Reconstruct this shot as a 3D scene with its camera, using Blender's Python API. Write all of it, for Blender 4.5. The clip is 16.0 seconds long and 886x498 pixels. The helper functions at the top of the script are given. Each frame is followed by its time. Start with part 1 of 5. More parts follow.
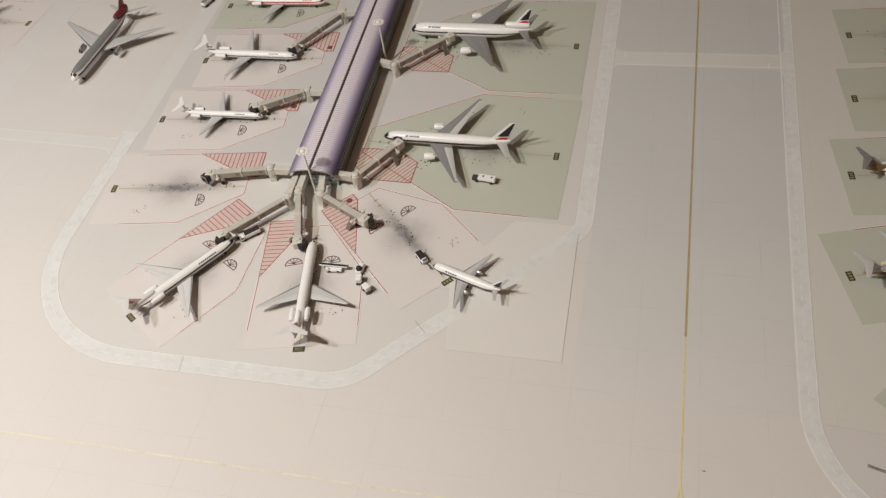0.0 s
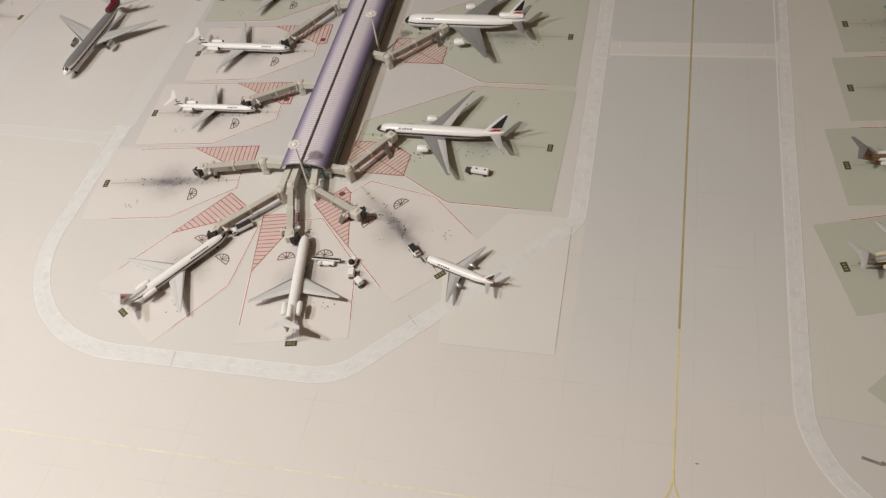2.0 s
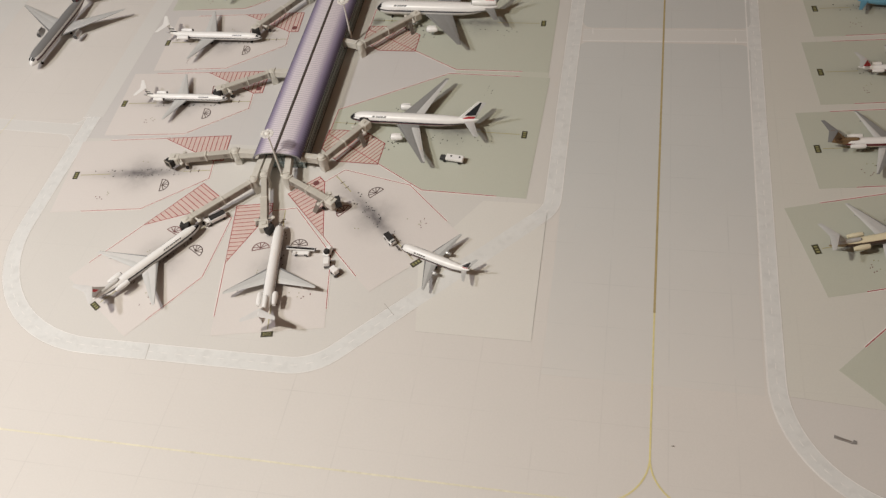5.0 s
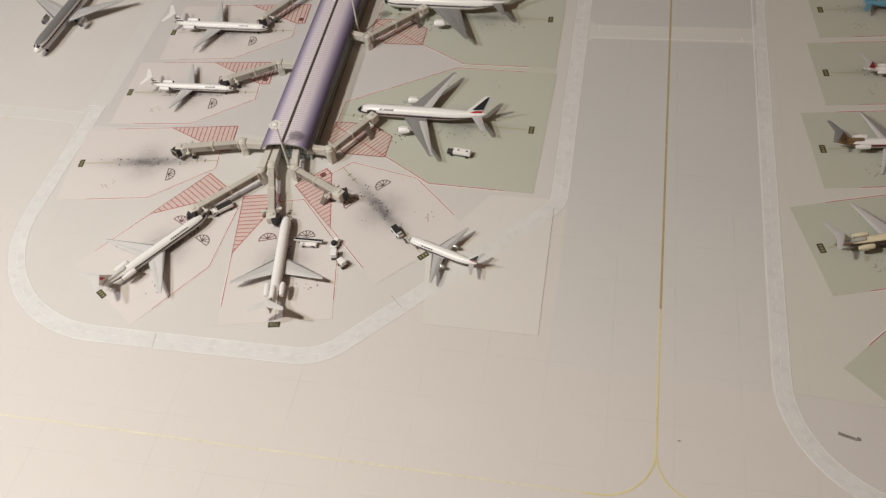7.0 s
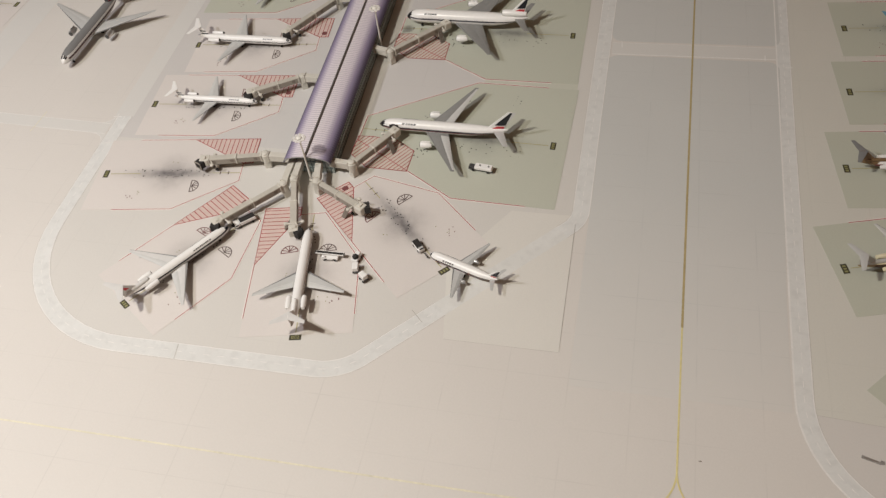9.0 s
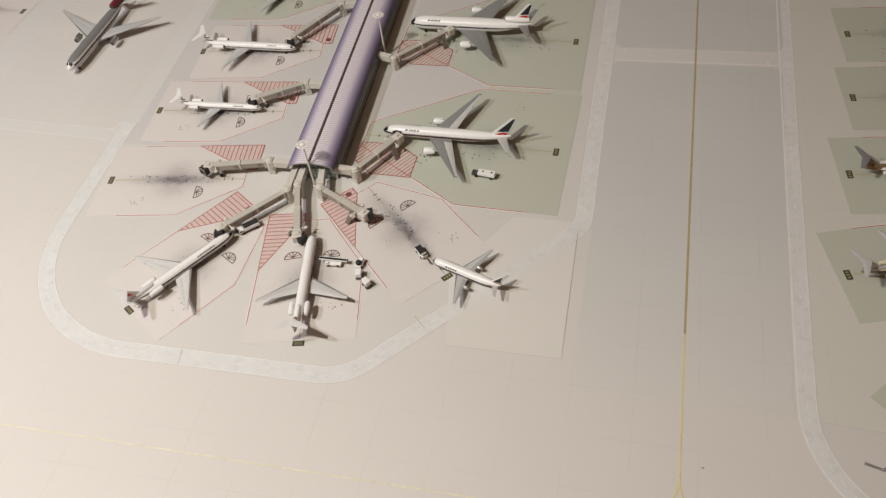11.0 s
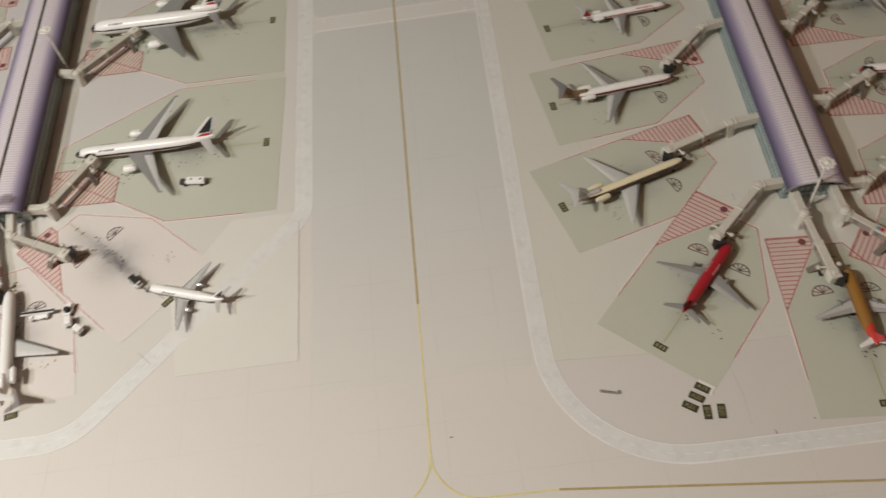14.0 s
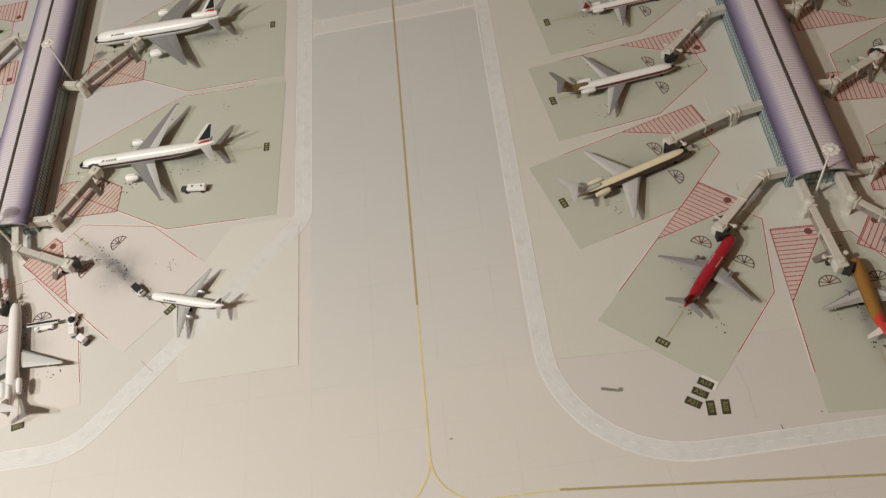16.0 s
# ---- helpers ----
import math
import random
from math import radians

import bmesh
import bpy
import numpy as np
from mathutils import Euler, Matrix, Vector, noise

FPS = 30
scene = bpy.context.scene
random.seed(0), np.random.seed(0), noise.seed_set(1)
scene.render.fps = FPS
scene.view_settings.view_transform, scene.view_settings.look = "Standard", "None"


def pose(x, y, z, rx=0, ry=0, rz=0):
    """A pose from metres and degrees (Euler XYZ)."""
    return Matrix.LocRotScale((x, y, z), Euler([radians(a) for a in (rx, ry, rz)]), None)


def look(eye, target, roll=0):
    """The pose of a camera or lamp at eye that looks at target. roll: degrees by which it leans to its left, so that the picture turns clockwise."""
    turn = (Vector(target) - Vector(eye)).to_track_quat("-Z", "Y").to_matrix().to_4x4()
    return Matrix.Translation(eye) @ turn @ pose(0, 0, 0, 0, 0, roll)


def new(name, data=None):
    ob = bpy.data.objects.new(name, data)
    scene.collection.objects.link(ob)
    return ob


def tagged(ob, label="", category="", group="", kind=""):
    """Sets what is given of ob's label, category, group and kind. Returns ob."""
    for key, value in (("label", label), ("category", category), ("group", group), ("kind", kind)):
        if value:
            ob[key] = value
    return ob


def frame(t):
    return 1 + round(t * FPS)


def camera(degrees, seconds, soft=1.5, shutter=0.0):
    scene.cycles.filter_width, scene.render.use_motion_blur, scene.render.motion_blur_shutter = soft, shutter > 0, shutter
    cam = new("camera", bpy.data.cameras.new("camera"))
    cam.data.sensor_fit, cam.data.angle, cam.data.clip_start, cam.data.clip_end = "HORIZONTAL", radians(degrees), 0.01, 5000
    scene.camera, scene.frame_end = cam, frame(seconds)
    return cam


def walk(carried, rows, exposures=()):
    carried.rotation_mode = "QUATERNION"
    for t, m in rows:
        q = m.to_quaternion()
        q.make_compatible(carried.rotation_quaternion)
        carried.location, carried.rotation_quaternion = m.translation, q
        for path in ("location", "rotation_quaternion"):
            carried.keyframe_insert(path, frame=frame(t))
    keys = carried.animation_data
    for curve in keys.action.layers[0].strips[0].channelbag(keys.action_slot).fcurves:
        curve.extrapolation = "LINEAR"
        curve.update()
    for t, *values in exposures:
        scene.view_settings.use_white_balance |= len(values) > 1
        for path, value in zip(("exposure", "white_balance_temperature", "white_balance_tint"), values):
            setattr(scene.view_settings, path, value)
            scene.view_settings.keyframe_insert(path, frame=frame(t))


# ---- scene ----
cam = camera(56.2, 16.0, soft=1.35, shutter=0.5)
PATH = [
    (0, (0.031, 0.072, 0.489), (-0.407, 1.317, -1.014), -10.0),
    (0.5, (0.033, 0.075, 0.488), (-0.408, 1.317, -1.017), -10.4),
    (1, (0.036, 0.076, 0.487), (-0.406, 1.316, -1.018), -10.3),
    (1.5, (0.038, 0.077, 0.486), (-0.402, 1.309, -1.027), -10.5),
    (2, (0.037, 0.076, 0.486), (-0.404, 1.306, -1.029), -10.6),
    (2.5, (0.035, 0.075, 0.486), (-0.401, 1.299, -1.034), -10.4),
    (3, (0.035, 0.074, 0.486), (-0.403, 1.299, -1.033), -10.4),
    (3.5, (0.038, 0.076, 0.489), (-0.391, 1.303, -1.031), -10.3),
    (4, (0.039, 0.077, 0.488), (-0.371, 1.312, -1.03), -9.8),
    (4.5, (0.04, 0.075, 0.486), (-0.342, 1.307, -1.043), -9.5),
    (4.7, (0.039, 0.076, 0.484), (-0.347, 1.301, -1.049), -9.7),
    (6.8, (0.029, 0.072, 0.486), (-0.32, 1.289, -1.062), -8.2),
    (7, (0.026, 0.071, 0.486), (-0.336, 1.288, -1.06), -8.1),
    (7.5, (0.023, 0.071, 0.489), (-0.339, 1.294, -1.051), -7.7),
    (8, (0.02, 0.07, 0.488), (-0.359, 1.293, -1.049), -8.4),
    (8.5, (0.019, 0.07, 0.489), (-0.367, 1.298, -1.042), -8.4),
    (9, (0.021, 0.072, 0.49), (-0.377, 1.301, -1.037), -8.4),
    (11.5, (0.024, 0.073, 0.492), (-0.39, 1.307, -1.027), -8.9),
    (12, (0.027, 0.074, 0.492), (-0.385, 1.306, -1.029), -9.3),
    (12.5, (0.026, 0.074, 0.493), (-0.389, 1.312, -1.021), -8.6),
    (13, (0.032, 0.08, 0.487), (-0.308, 1.316, -1.049), -7.3),
    (13.5, (0.061, 0.098, 0.481), (-0.092, 1.333, -1.085), -6.3),
    (14, (0.103, 0.11, 0.473), (0.075, 1.3, -1.134), -8.5),
    (14.5, (0.119, 0.114, 0.471), (0.07, 1.303, -1.136), -11.7),
    (15, (0.118, 0.117, 0.472), (0.026, 1.311, -1.13), -12.5),
    (15.5, (0.124, 0.112, 0.47), (0.026, 1.315, -1.125), -12.7),
    (16, (0.125, 0.112, 0.468), (0.023, 1.304, -1.135), -13.0),
]
walk(cam, [(t, look(eye, target, roll)) for t, eye, target, roll in PATH],
     exposures=[(0, 0.0, 6640, 8.8), (12.8, 0.0, 6640, 8.8), (14.3, 0.155, 6720, 6.3), (16, 0.185, 6720, 6.3)])
scene.view_settings.exposure = 0.0

# ---- world and lamps ----
world = bpy.data.worlds.new("world")
world.use_nodes = True
world.node_tree.nodes["Background"].inputs[0].default_value = (0.9, 0.93, 1.0, 1)
world.node_tree.nodes["Background"].inputs[1].default_value = 0.055
scene.world = world


def lamp(name, place, watts, radius, colour):
    data = bpy.data.lights.new(name, "POINT")
    data.energy, data.shadow_soft_size, data.color = watts, radius, colour
    ob = new(name, data)
    ob.matrix_world = Matrix.Translation(place)
    return ob


LAMP_A, LAMP_B = (-0.52, 0.078, 0.88), (-0.828, 0.13, 0.88)
lamp("ceiling_bulb_light", LAMP_A, 27.8, 0.029, (1.0, 0.954, 0.868))
lamp("ceiling_bulb_light", LAMP_B, 16.1, 0.029, (0.950, 0.948, 1.065))

# ---- materials ----


def material(name, colour, rough=0.6, metal=0.0, vary=0.12, grain=900, blot=40, bump=0.0, spec=0.4):
    """A painted, printed or moulded surface: base colour with fine grain and broad blotches."""
    m = bpy.data.materials.new(name)
    m.use_nodes = True
    nt = m.node_tree
    n, l = nt.nodes, nt.links
    b = n["Principled BSDF"]
    b.inputs["Roughness"].default_value, b.inputs["Metallic"].default_value = rough, metal
    b.inputs["Specular IOR Level"].default_value = spec
    tc = n.new("ShaderNodeTexCoord")
    fine, broad = n.new("ShaderNodeTexNoise"), n.new("ShaderNodeTexNoise")
    fine.inputs["Scale"].default_value, broad.inputs["Scale"].default_value = grain, blot
    fine.inputs["Detail"].default_value = broad.inputs["Detail"].default_value = 3
    l.new(tc.outputs["Object"], fine.inputs["Vector"])
    l.new(tc.outputs["Object"], broad.inputs["Vector"])
    add = n.new("ShaderNodeMath")
    add.operation = "ADD"
    l.new(fine.outputs[0], add.inputs[0])
    l.new(broad.outputs[0], add.inputs[1])
    rng = n.new("ShaderNodeMapRange")
    rng.inputs[1].default_value, rng.inputs[2].default_value = 0.6, 1.4
    rng.inputs[3].default_value, rng.inputs[4].default_value = 1 - vary, 1 + vary
    l.new(add.outputs[0], rng.inputs[0])
    mix = n.new("ShaderNodeVectorMath")
    mix.operation = "SCALE"
    mix.inputs[0].default_value = colour
    l.new(rng.outputs[0], mix.inputs["Scale"])
    l.new(mix.outputs[0], b.inputs["Base Color"])
    if bump:
        bp = n.new("ShaderNodeBump")
        bp.inputs["Strength"].default_value, bp.inputs["Distance"].default_value = bump, 0.0004
        l.new(fine.outputs[0], bp.inputs["Height"])
        l.new(bp.outputs[0], b.inputs["Normal"])
    m["out"] = mix.name
    return m


def math_node(nt, op, a, b=None):
    k = nt.nodes.new("ShaderNodeMath")
    k.operation = op
    for i, v in enumerate((a, b)):
        if v is None:
            continue
        if isinstance(v, (int, float)):
            k.inputs[i].default_value = v
        else:
            nt.links.new(v, k.inputs[i])
    return k.outputs[0]


def mixed(nt, fac, a, b):
    k = nt.nodes.new("ShaderNodeMix")
    k.data_type = "RGBA"
    for sock, v in ((k.inputs["Factor"], fac), (k.inputs["A"], a), (k.inputs["B"], b)):
        if isinstance(v, (tuple, list)):
            sock.default_value = (*v[:3], 1)
        elif isinstance(v, (int, float)):
            sock.default_value = v
        else:
            nt.links.new(v, sock)
    return k.outputs["Result"]


def printed_sheet(name, colour, dirt, soot=0.0, grid=0.0, rough=0.55, fade=None, mottle=0.0):
    """Printed paper: fibres, blotches, a faint concrete-slab grid and, on stand sheets, soot along the lead-in line."""
    m = material(name, colour, rough, vary=0.030, grain=700, blot=9, bump=0.02, spec=0.35)
    nt = m.node_tree
    l = nt.links
    b = nt.nodes["Principled BSDF"]
    tint = nt.nodes[m["out"]].outputs[0]
    tc = nt.nodes.new("ShaderNodeTexCoord").outputs["Object"]
    sep = nt.nodes.new("ShaderNodeSeparateXYZ")
    l.new(tc, sep.inputs[0])
    x, y = sep.outputs[0], sep.outputs[1]
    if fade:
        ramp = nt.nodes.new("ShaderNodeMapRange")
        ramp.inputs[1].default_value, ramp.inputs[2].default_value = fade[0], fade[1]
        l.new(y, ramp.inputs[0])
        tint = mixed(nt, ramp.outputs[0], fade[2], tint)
    if grid:
        lines = None
        for axis, step in ((x, 0.0415), (y, 0.0365)):
            f = math_node(nt, "FRACT", math_node(nt, "DIVIDE", axis, step))
            near = math_node(nt, "LESS_THAN", f, 0.02)
            lines = near if lines is None else math_node(nt, "MAXIMUM", lines, near)
        big = nt.nodes.new("ShaderNodeTexNoise")
        big.inputs["Scale"].default_value, big.inputs["Detail"].default_value = 26, 3
        l.new(tc, big.inputs["Vector"])
        lines = math_node(nt, "MULTIPLY", lines, math_node(nt, "MULTIPLY", math_node(nt, "MAXIMUM", math_node(nt, "SUBTRACT", big.outputs[0], 0.40), 0.0), grid * 3.2))
        tint = mixed(nt, lines, tint, tuple(c * 0.8 for c in colour))
        stain = nt.nodes.new("ShaderNodeTexNoise")
        stain.inputs["Scale"].default_value, stain.inputs["Detail"].default_value = 3.5, 5
        l.new(tc, stain.inputs["Vector"])
        tint = mixed(nt, math_node(nt, "MULTIPLY", math_node(nt, "SUBTRACT", stain.outputs[0], 0.35), 0.35), tint, dirt)
    if soot:
        wob = nt.nodes.new("ShaderNodeTexNoise")
        wob.inputs["Scale"].default_value, wob.inputs["Detail"].default_value = 160, 4
        l.new(tc, wob.inputs["Vector"])
        total = None
        # soot along the line; wider rows and the last darken round the aircraft
        for cx, cy, rx, ry, k in ((0.060, 0.0, 0.034, 0.0050, 0.95), (0.064, 0.0, 0.030, 0.010, 0.42), (0.060, -0.012, 0.014, 0.010, 0.38), (0.060, 0.012, 0.014, 0.010, 0.38), (0.100, 0.006, 0.012, 0.009, 0.26)):
            dx = math_node(nt, "POWER", math_node(nt, "ABSOLUTE", math_node(nt, "DIVIDE", math_node(nt, "SUBTRACT", x, cx), rx)), 2.0)
            dy = math_node(nt, "POWER", math_node(nt, "ABSOLUTE", math_node(nt, "DIVIDE", math_node(nt, "SUBTRACT", y, cy), ry)), 2.0)
            g = math_node(nt, "MULTIPLY", math_node(nt, "EXPONENT", math_node(nt, "MULTIPLY", math_node(nt, "ADD", dx, dy), -1.0)), k)
            total = g if total is None else math_node(nt, "ADD", total, g)
        fac = math_node(nt, "MULTIPLY", total, math_node(nt, "ADD", math_node(nt, "MULTIPLY", wob.outputs[0], 0.75 * soot), 0.36 * soot))
        fac = math_node(nt, "MINIMUM", fac, 0.9)
        tint = mixed(nt, fac, tint, (0.085, 0.078, 0.085))
    if mottle:
        for size, lift, tone in ((55, 0.52, (0.725, 0.728, 0.712)), (150, 0.5, tuple(c * 0.86 for c in colour))):
            spot = nt.nodes.new("ShaderNodeTexNoise")
            spot.inputs["Scale"].default_value, spot.inputs["Detail"].default_value = size, 4
            l.new(tc, spot.inputs["Vector"])
            edge = nt.nodes.new("ShaderNodeMapRange")
            edge.inputs[1].default_value, edge.inputs[2].default_value, edge.inputs[4].default_value = lift, lift + 0.16, mottle
            l.new(spot.outputs[0], edge.inputs[0])
            tint = mixed(nt, edge.outputs[0], tint, tone)
    l.new(tint, b.inputs["Base Color"])
    return m


GROUND = printed_sheet("ground_paper", (0.632, 0.602, 0.566), (0.53, 0.50, 0.46), grid=0.38)
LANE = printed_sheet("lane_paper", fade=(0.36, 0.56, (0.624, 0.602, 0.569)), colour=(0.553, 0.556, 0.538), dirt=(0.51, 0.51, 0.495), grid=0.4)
PALE = printed_sheet("pale_stand_paper", (0.64, 0.60, 0.57), (0.5, 0.5, 0.5), soot=0.72)
GREEN = printed_sheet("grey_green_stand_paper", (0.490, 0.502, 0.425), (0.4, 0.4, 0.4), soot=0.56)
GREEN_PLAIN = printed_sheet("grey_green_paper", (0.53, 0.535, 0.46), (0.45, 0.45, 0.4))
APRON = printed_sheet("apron_paper", (0.603, 0.590, 0.538), (0.53, 0.51, 0.46), grid=0.3)
APRON_WEST = printed_sheet("west_apron_paper", (0.610, 0.590, 0.556), (0.53, 0.51, 0.46), grid=0.25)
APRON_GREY = printed_sheet("grey_apron_paper", (0.572, 0.552, 0.535), (0.5, 0.48, 0.46), grid=0.3)
FILM = printed_sheet("pale_film", (0.65, 0.63, 0.585), (0.5, 0.5, 0.5))
ROAD = printed_sheet("road_tape", (0.648, 0.648, 0.630), (0.5, 0.5, 0.5), mottle=0.46)
FILM_ROAD = printed_sheet("road_tape_under_film", (0.645, 0.641, 0.615), (0.5, 0.5, 0.5), mottle=0.4)
CROSS_ROAD = printed_sheet("cross_road_paper", (0.625, 0.612, 0.585), (0.5, 0.5, 0.5))
ROAD_LINE = material("white_line", (0.725, 0.712, 0.69), 0.6, vary=0.1, grain=400)
FAINT_LINE = material("faint_white_line", (0.69, 0.675, 0.65), 0.6, vary=0.1, grain=400)
CUT_EDGE = material("cut_paper_edge", (0.42, 0.395, 0.365), 0.6, vary=0.4, grain=120)
# grey for faint paper edges and creases, and for the tape's painted shadow
EDGE_AND_SHADOW = material("tape_edge_shade", (0.50, 0.475, 0.44), 0.6, vary=0.15, grain=200)
RED = material("red_line", (0.37, 0.07, 0.075), 0.6, vary=0.2)
PINK = material("pink_hatch_ground", (0.60, 0.475, 0.43), 0.6, vary=0.08)
FAINT_PINK = material("faint_pink_hatch_ground", (0.56, 0.495, 0.43), 0.6, vary=0.08)
WHITE_EDGE = material("white_border_line", (0.76, 0.72, 0.68), 0.6, vary=0.08)
BLACK_INK = material("black_ink", (0.105, 0.07, 0.065), 0.6, vary=0.2)
BROWN_INK = material("brown_ink", (0.17, 0.06, 0.06), 0.6, vary=0.2)
OLIVE_LINE = material("olive_yellow_line", (0.42, 0.38, 0.20), 0.6, vary=0.15)
YELLOW = material("yellow_line", (0.66, 0.585, 0.29), 0.6, vary=0.12, grain=300)
PALE_YELLOW = material("pale_yellow_line", (0.665, 0.628, 0.495), 0.6, vary=0.16, grain=300)
OCHRE = material("ochre_line", (0.41, 0.33, 0.165), 0.6, vary=0.15, grain=300)
SIGN_BLACK = material("sign_ground", (0.055, 0.05, 0.03), 0.5, vary=0.2)
SIGN_YELLOW = material("sign_yellow", (0.27, 0.26, 0.12), 0.5, vary=0.2)
JETWAY = material("beige_grey_plastic", (0.58, 0.555, 0.495), 0.5, vary=0.07, grain=300, blot=120)
JETWAY_TUNNEL = material("grey_beige_tunnel_plastic", (0.485, 0.46, 0.405), 0.5, vary=0.08, grain=300, blot=120)
# brown side print, deepened so its colour also carries the tunnel sides' shade
JETWAY_SIDE = material("grey_brown_print_and_shade", (0.29, 0.262, 0.225), 0.55, vary=0.1)
JETWAY_DARK = material("brown_grey_plastic", (0.20, 0.17, 0.145), 0.6, vary=0.15)
RUBBER = material("black_rubber", (0.025, 0.023, 0.022), 0.7, vary=0.3)
GLASS_TEAL = material("teal_printed_glazing", (0.40, 0.46, 0.455), 0.3, vary=0.2, grain=250)
MULLION = material("dark_green_mullion", (0.16, 0.205, 0.21), 0.5)
TRIM_WHITE = material("white_plastic", (0.74, 0.73, 0.69), 0.45, vary=0.05, grain=300)
GROOVE = material("dark_ridge", (0.075, 0.062, 0.055), 0.5)
MAST = material("white_mast_paint", (0.74, 0.72, 0.67), 0.45, vary=0.05)
FROSTED = material("frosted_white_plastic", (0.86, 0.84, 0.79), 0.5, vary=0.05)


def see_through(m, share):
    """Lets a share of the light pass straight through a frosted sheet or shell."""
    nt = m.node_tree
    clear, blend = nt.nodes.new("ShaderNodeBsdfTransparent"), nt.nodes.new("ShaderNodeMixShader")
    blend.inputs[0].default_value = share
    nt.links.new(nt.nodes["Principled BSDF"].outputs[0], blend.inputs[1])
    nt.links.new(clear.outputs[0], blend.inputs[2])
    nt.links.new(blend.outputs[0], nt.nodes["Material Output"].inputs["Surface"])


see_through(FROSTED, 0.50)
WHITE = material("white_gloss_paint", (0.80, 0.79, 0.77), 0.28, vary=0.04, grain=300)
GREY_WING = material("grey_wing_paint", (0.25, 0.25, 0.243), 0.35, vary=0.08, grain=300)
FLAP_GREY = material("pale_flap_paint", (0.55, 0.55, 0.535), 0.35, vary=0.06, grain=300)
MID_FLAP = material("mid_grey_flap_paint", (0.36, 0.36, 0.35), 0.35, vary=0.07, grain=300)
DARK_WING = material("dark_grey_wing_paint", (0.20, 0.20, 0.20), 0.4, vary=0.1, grain=300)
PALE_WING = material("pale_grey_wing_paint", (0.60, 0.59, 0.575), 0.35, vary=0.05, grain=300)
LIGHT_WING = material("light_grey_wing_paint", (0.49, 0.49, 0.478), 0.35, vary=0.06, grain=300)
SILVER = material("bare_metal", (0.62, 0.62, 0.62), 0.3, metal=0.85, vary=0.08)
DARK_METAL = material("dark_metal", (0.09, 0.09, 0.09), 0.4, metal=0.4)
BLUE_FIN = material("navy_paint", (0.016, 0.017, 0.024), 0.35)
RED_PAINT = material("red_paint", (0.52, 0.035, 0.045), 0.35, vary=0.08)
CRIMSON = material("crimson_paint", (0.36, 0.02, 0.032), 0.33, vary=0.08)
PALE_TITLE = material("faded_white_lettering", (0.62, 0.36, 0.36), 0.4, vary=0.3, grain=800)
DEEP_RED = material("deep_red_paint", (0.17, 0.022, 0.033), 0.35)
BROWN_PAINT = material("bronze_brown_paint", (0.20, 0.13, 0.07), 0.4)
CREAM = material("cream_paint", (0.72, 0.66, 0.48), 0.35, vary=0.05)
SKY_BLUE = material("light_blue_paint", (0.13, 0.30, 0.40), 0.35)
WINDOW = material("dark_window", (0.02, 0.02, 0.025), 0.15, vary=0.1)
OIL = material("oil_spot", (0.03, 0.03, 0.03), 0.5)
WALL_PAINT = material("room_wall_paint", (0.24, 0.19, 0.14), 0.8, vary=0.04, grain=60, blot=2)
WARM_BOUNCE = material("red_brown_bounce_paint", (0.42, 0.15, 0.04), 0.6, vary=0.2, grain=90, blot=6)
CEILING_PAINT = material("ceiling_paint", (0.25, 0.215, 0.175), 0.8, vary=0.03, grain=60, blot=2)
LAMP_GLASS = material("opal_lamp_glass", (0.85, 0.83, 0.8), 0.4)


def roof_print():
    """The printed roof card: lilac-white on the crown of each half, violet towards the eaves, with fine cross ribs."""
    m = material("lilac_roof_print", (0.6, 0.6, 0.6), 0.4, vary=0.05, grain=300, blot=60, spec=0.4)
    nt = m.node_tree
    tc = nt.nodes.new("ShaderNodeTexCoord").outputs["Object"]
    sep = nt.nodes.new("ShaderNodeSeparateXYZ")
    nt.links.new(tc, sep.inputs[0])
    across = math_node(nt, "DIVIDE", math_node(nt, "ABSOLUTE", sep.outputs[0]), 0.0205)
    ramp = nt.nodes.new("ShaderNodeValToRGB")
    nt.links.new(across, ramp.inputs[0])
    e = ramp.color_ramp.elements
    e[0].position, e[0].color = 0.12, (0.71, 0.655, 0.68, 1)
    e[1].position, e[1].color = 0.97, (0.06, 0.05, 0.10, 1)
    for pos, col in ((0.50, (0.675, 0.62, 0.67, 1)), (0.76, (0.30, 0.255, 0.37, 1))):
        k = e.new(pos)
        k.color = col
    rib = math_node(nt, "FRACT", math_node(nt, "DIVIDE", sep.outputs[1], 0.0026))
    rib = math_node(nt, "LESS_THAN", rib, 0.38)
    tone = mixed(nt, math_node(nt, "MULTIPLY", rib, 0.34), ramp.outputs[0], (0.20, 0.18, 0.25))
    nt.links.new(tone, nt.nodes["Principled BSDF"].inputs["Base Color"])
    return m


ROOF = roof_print()


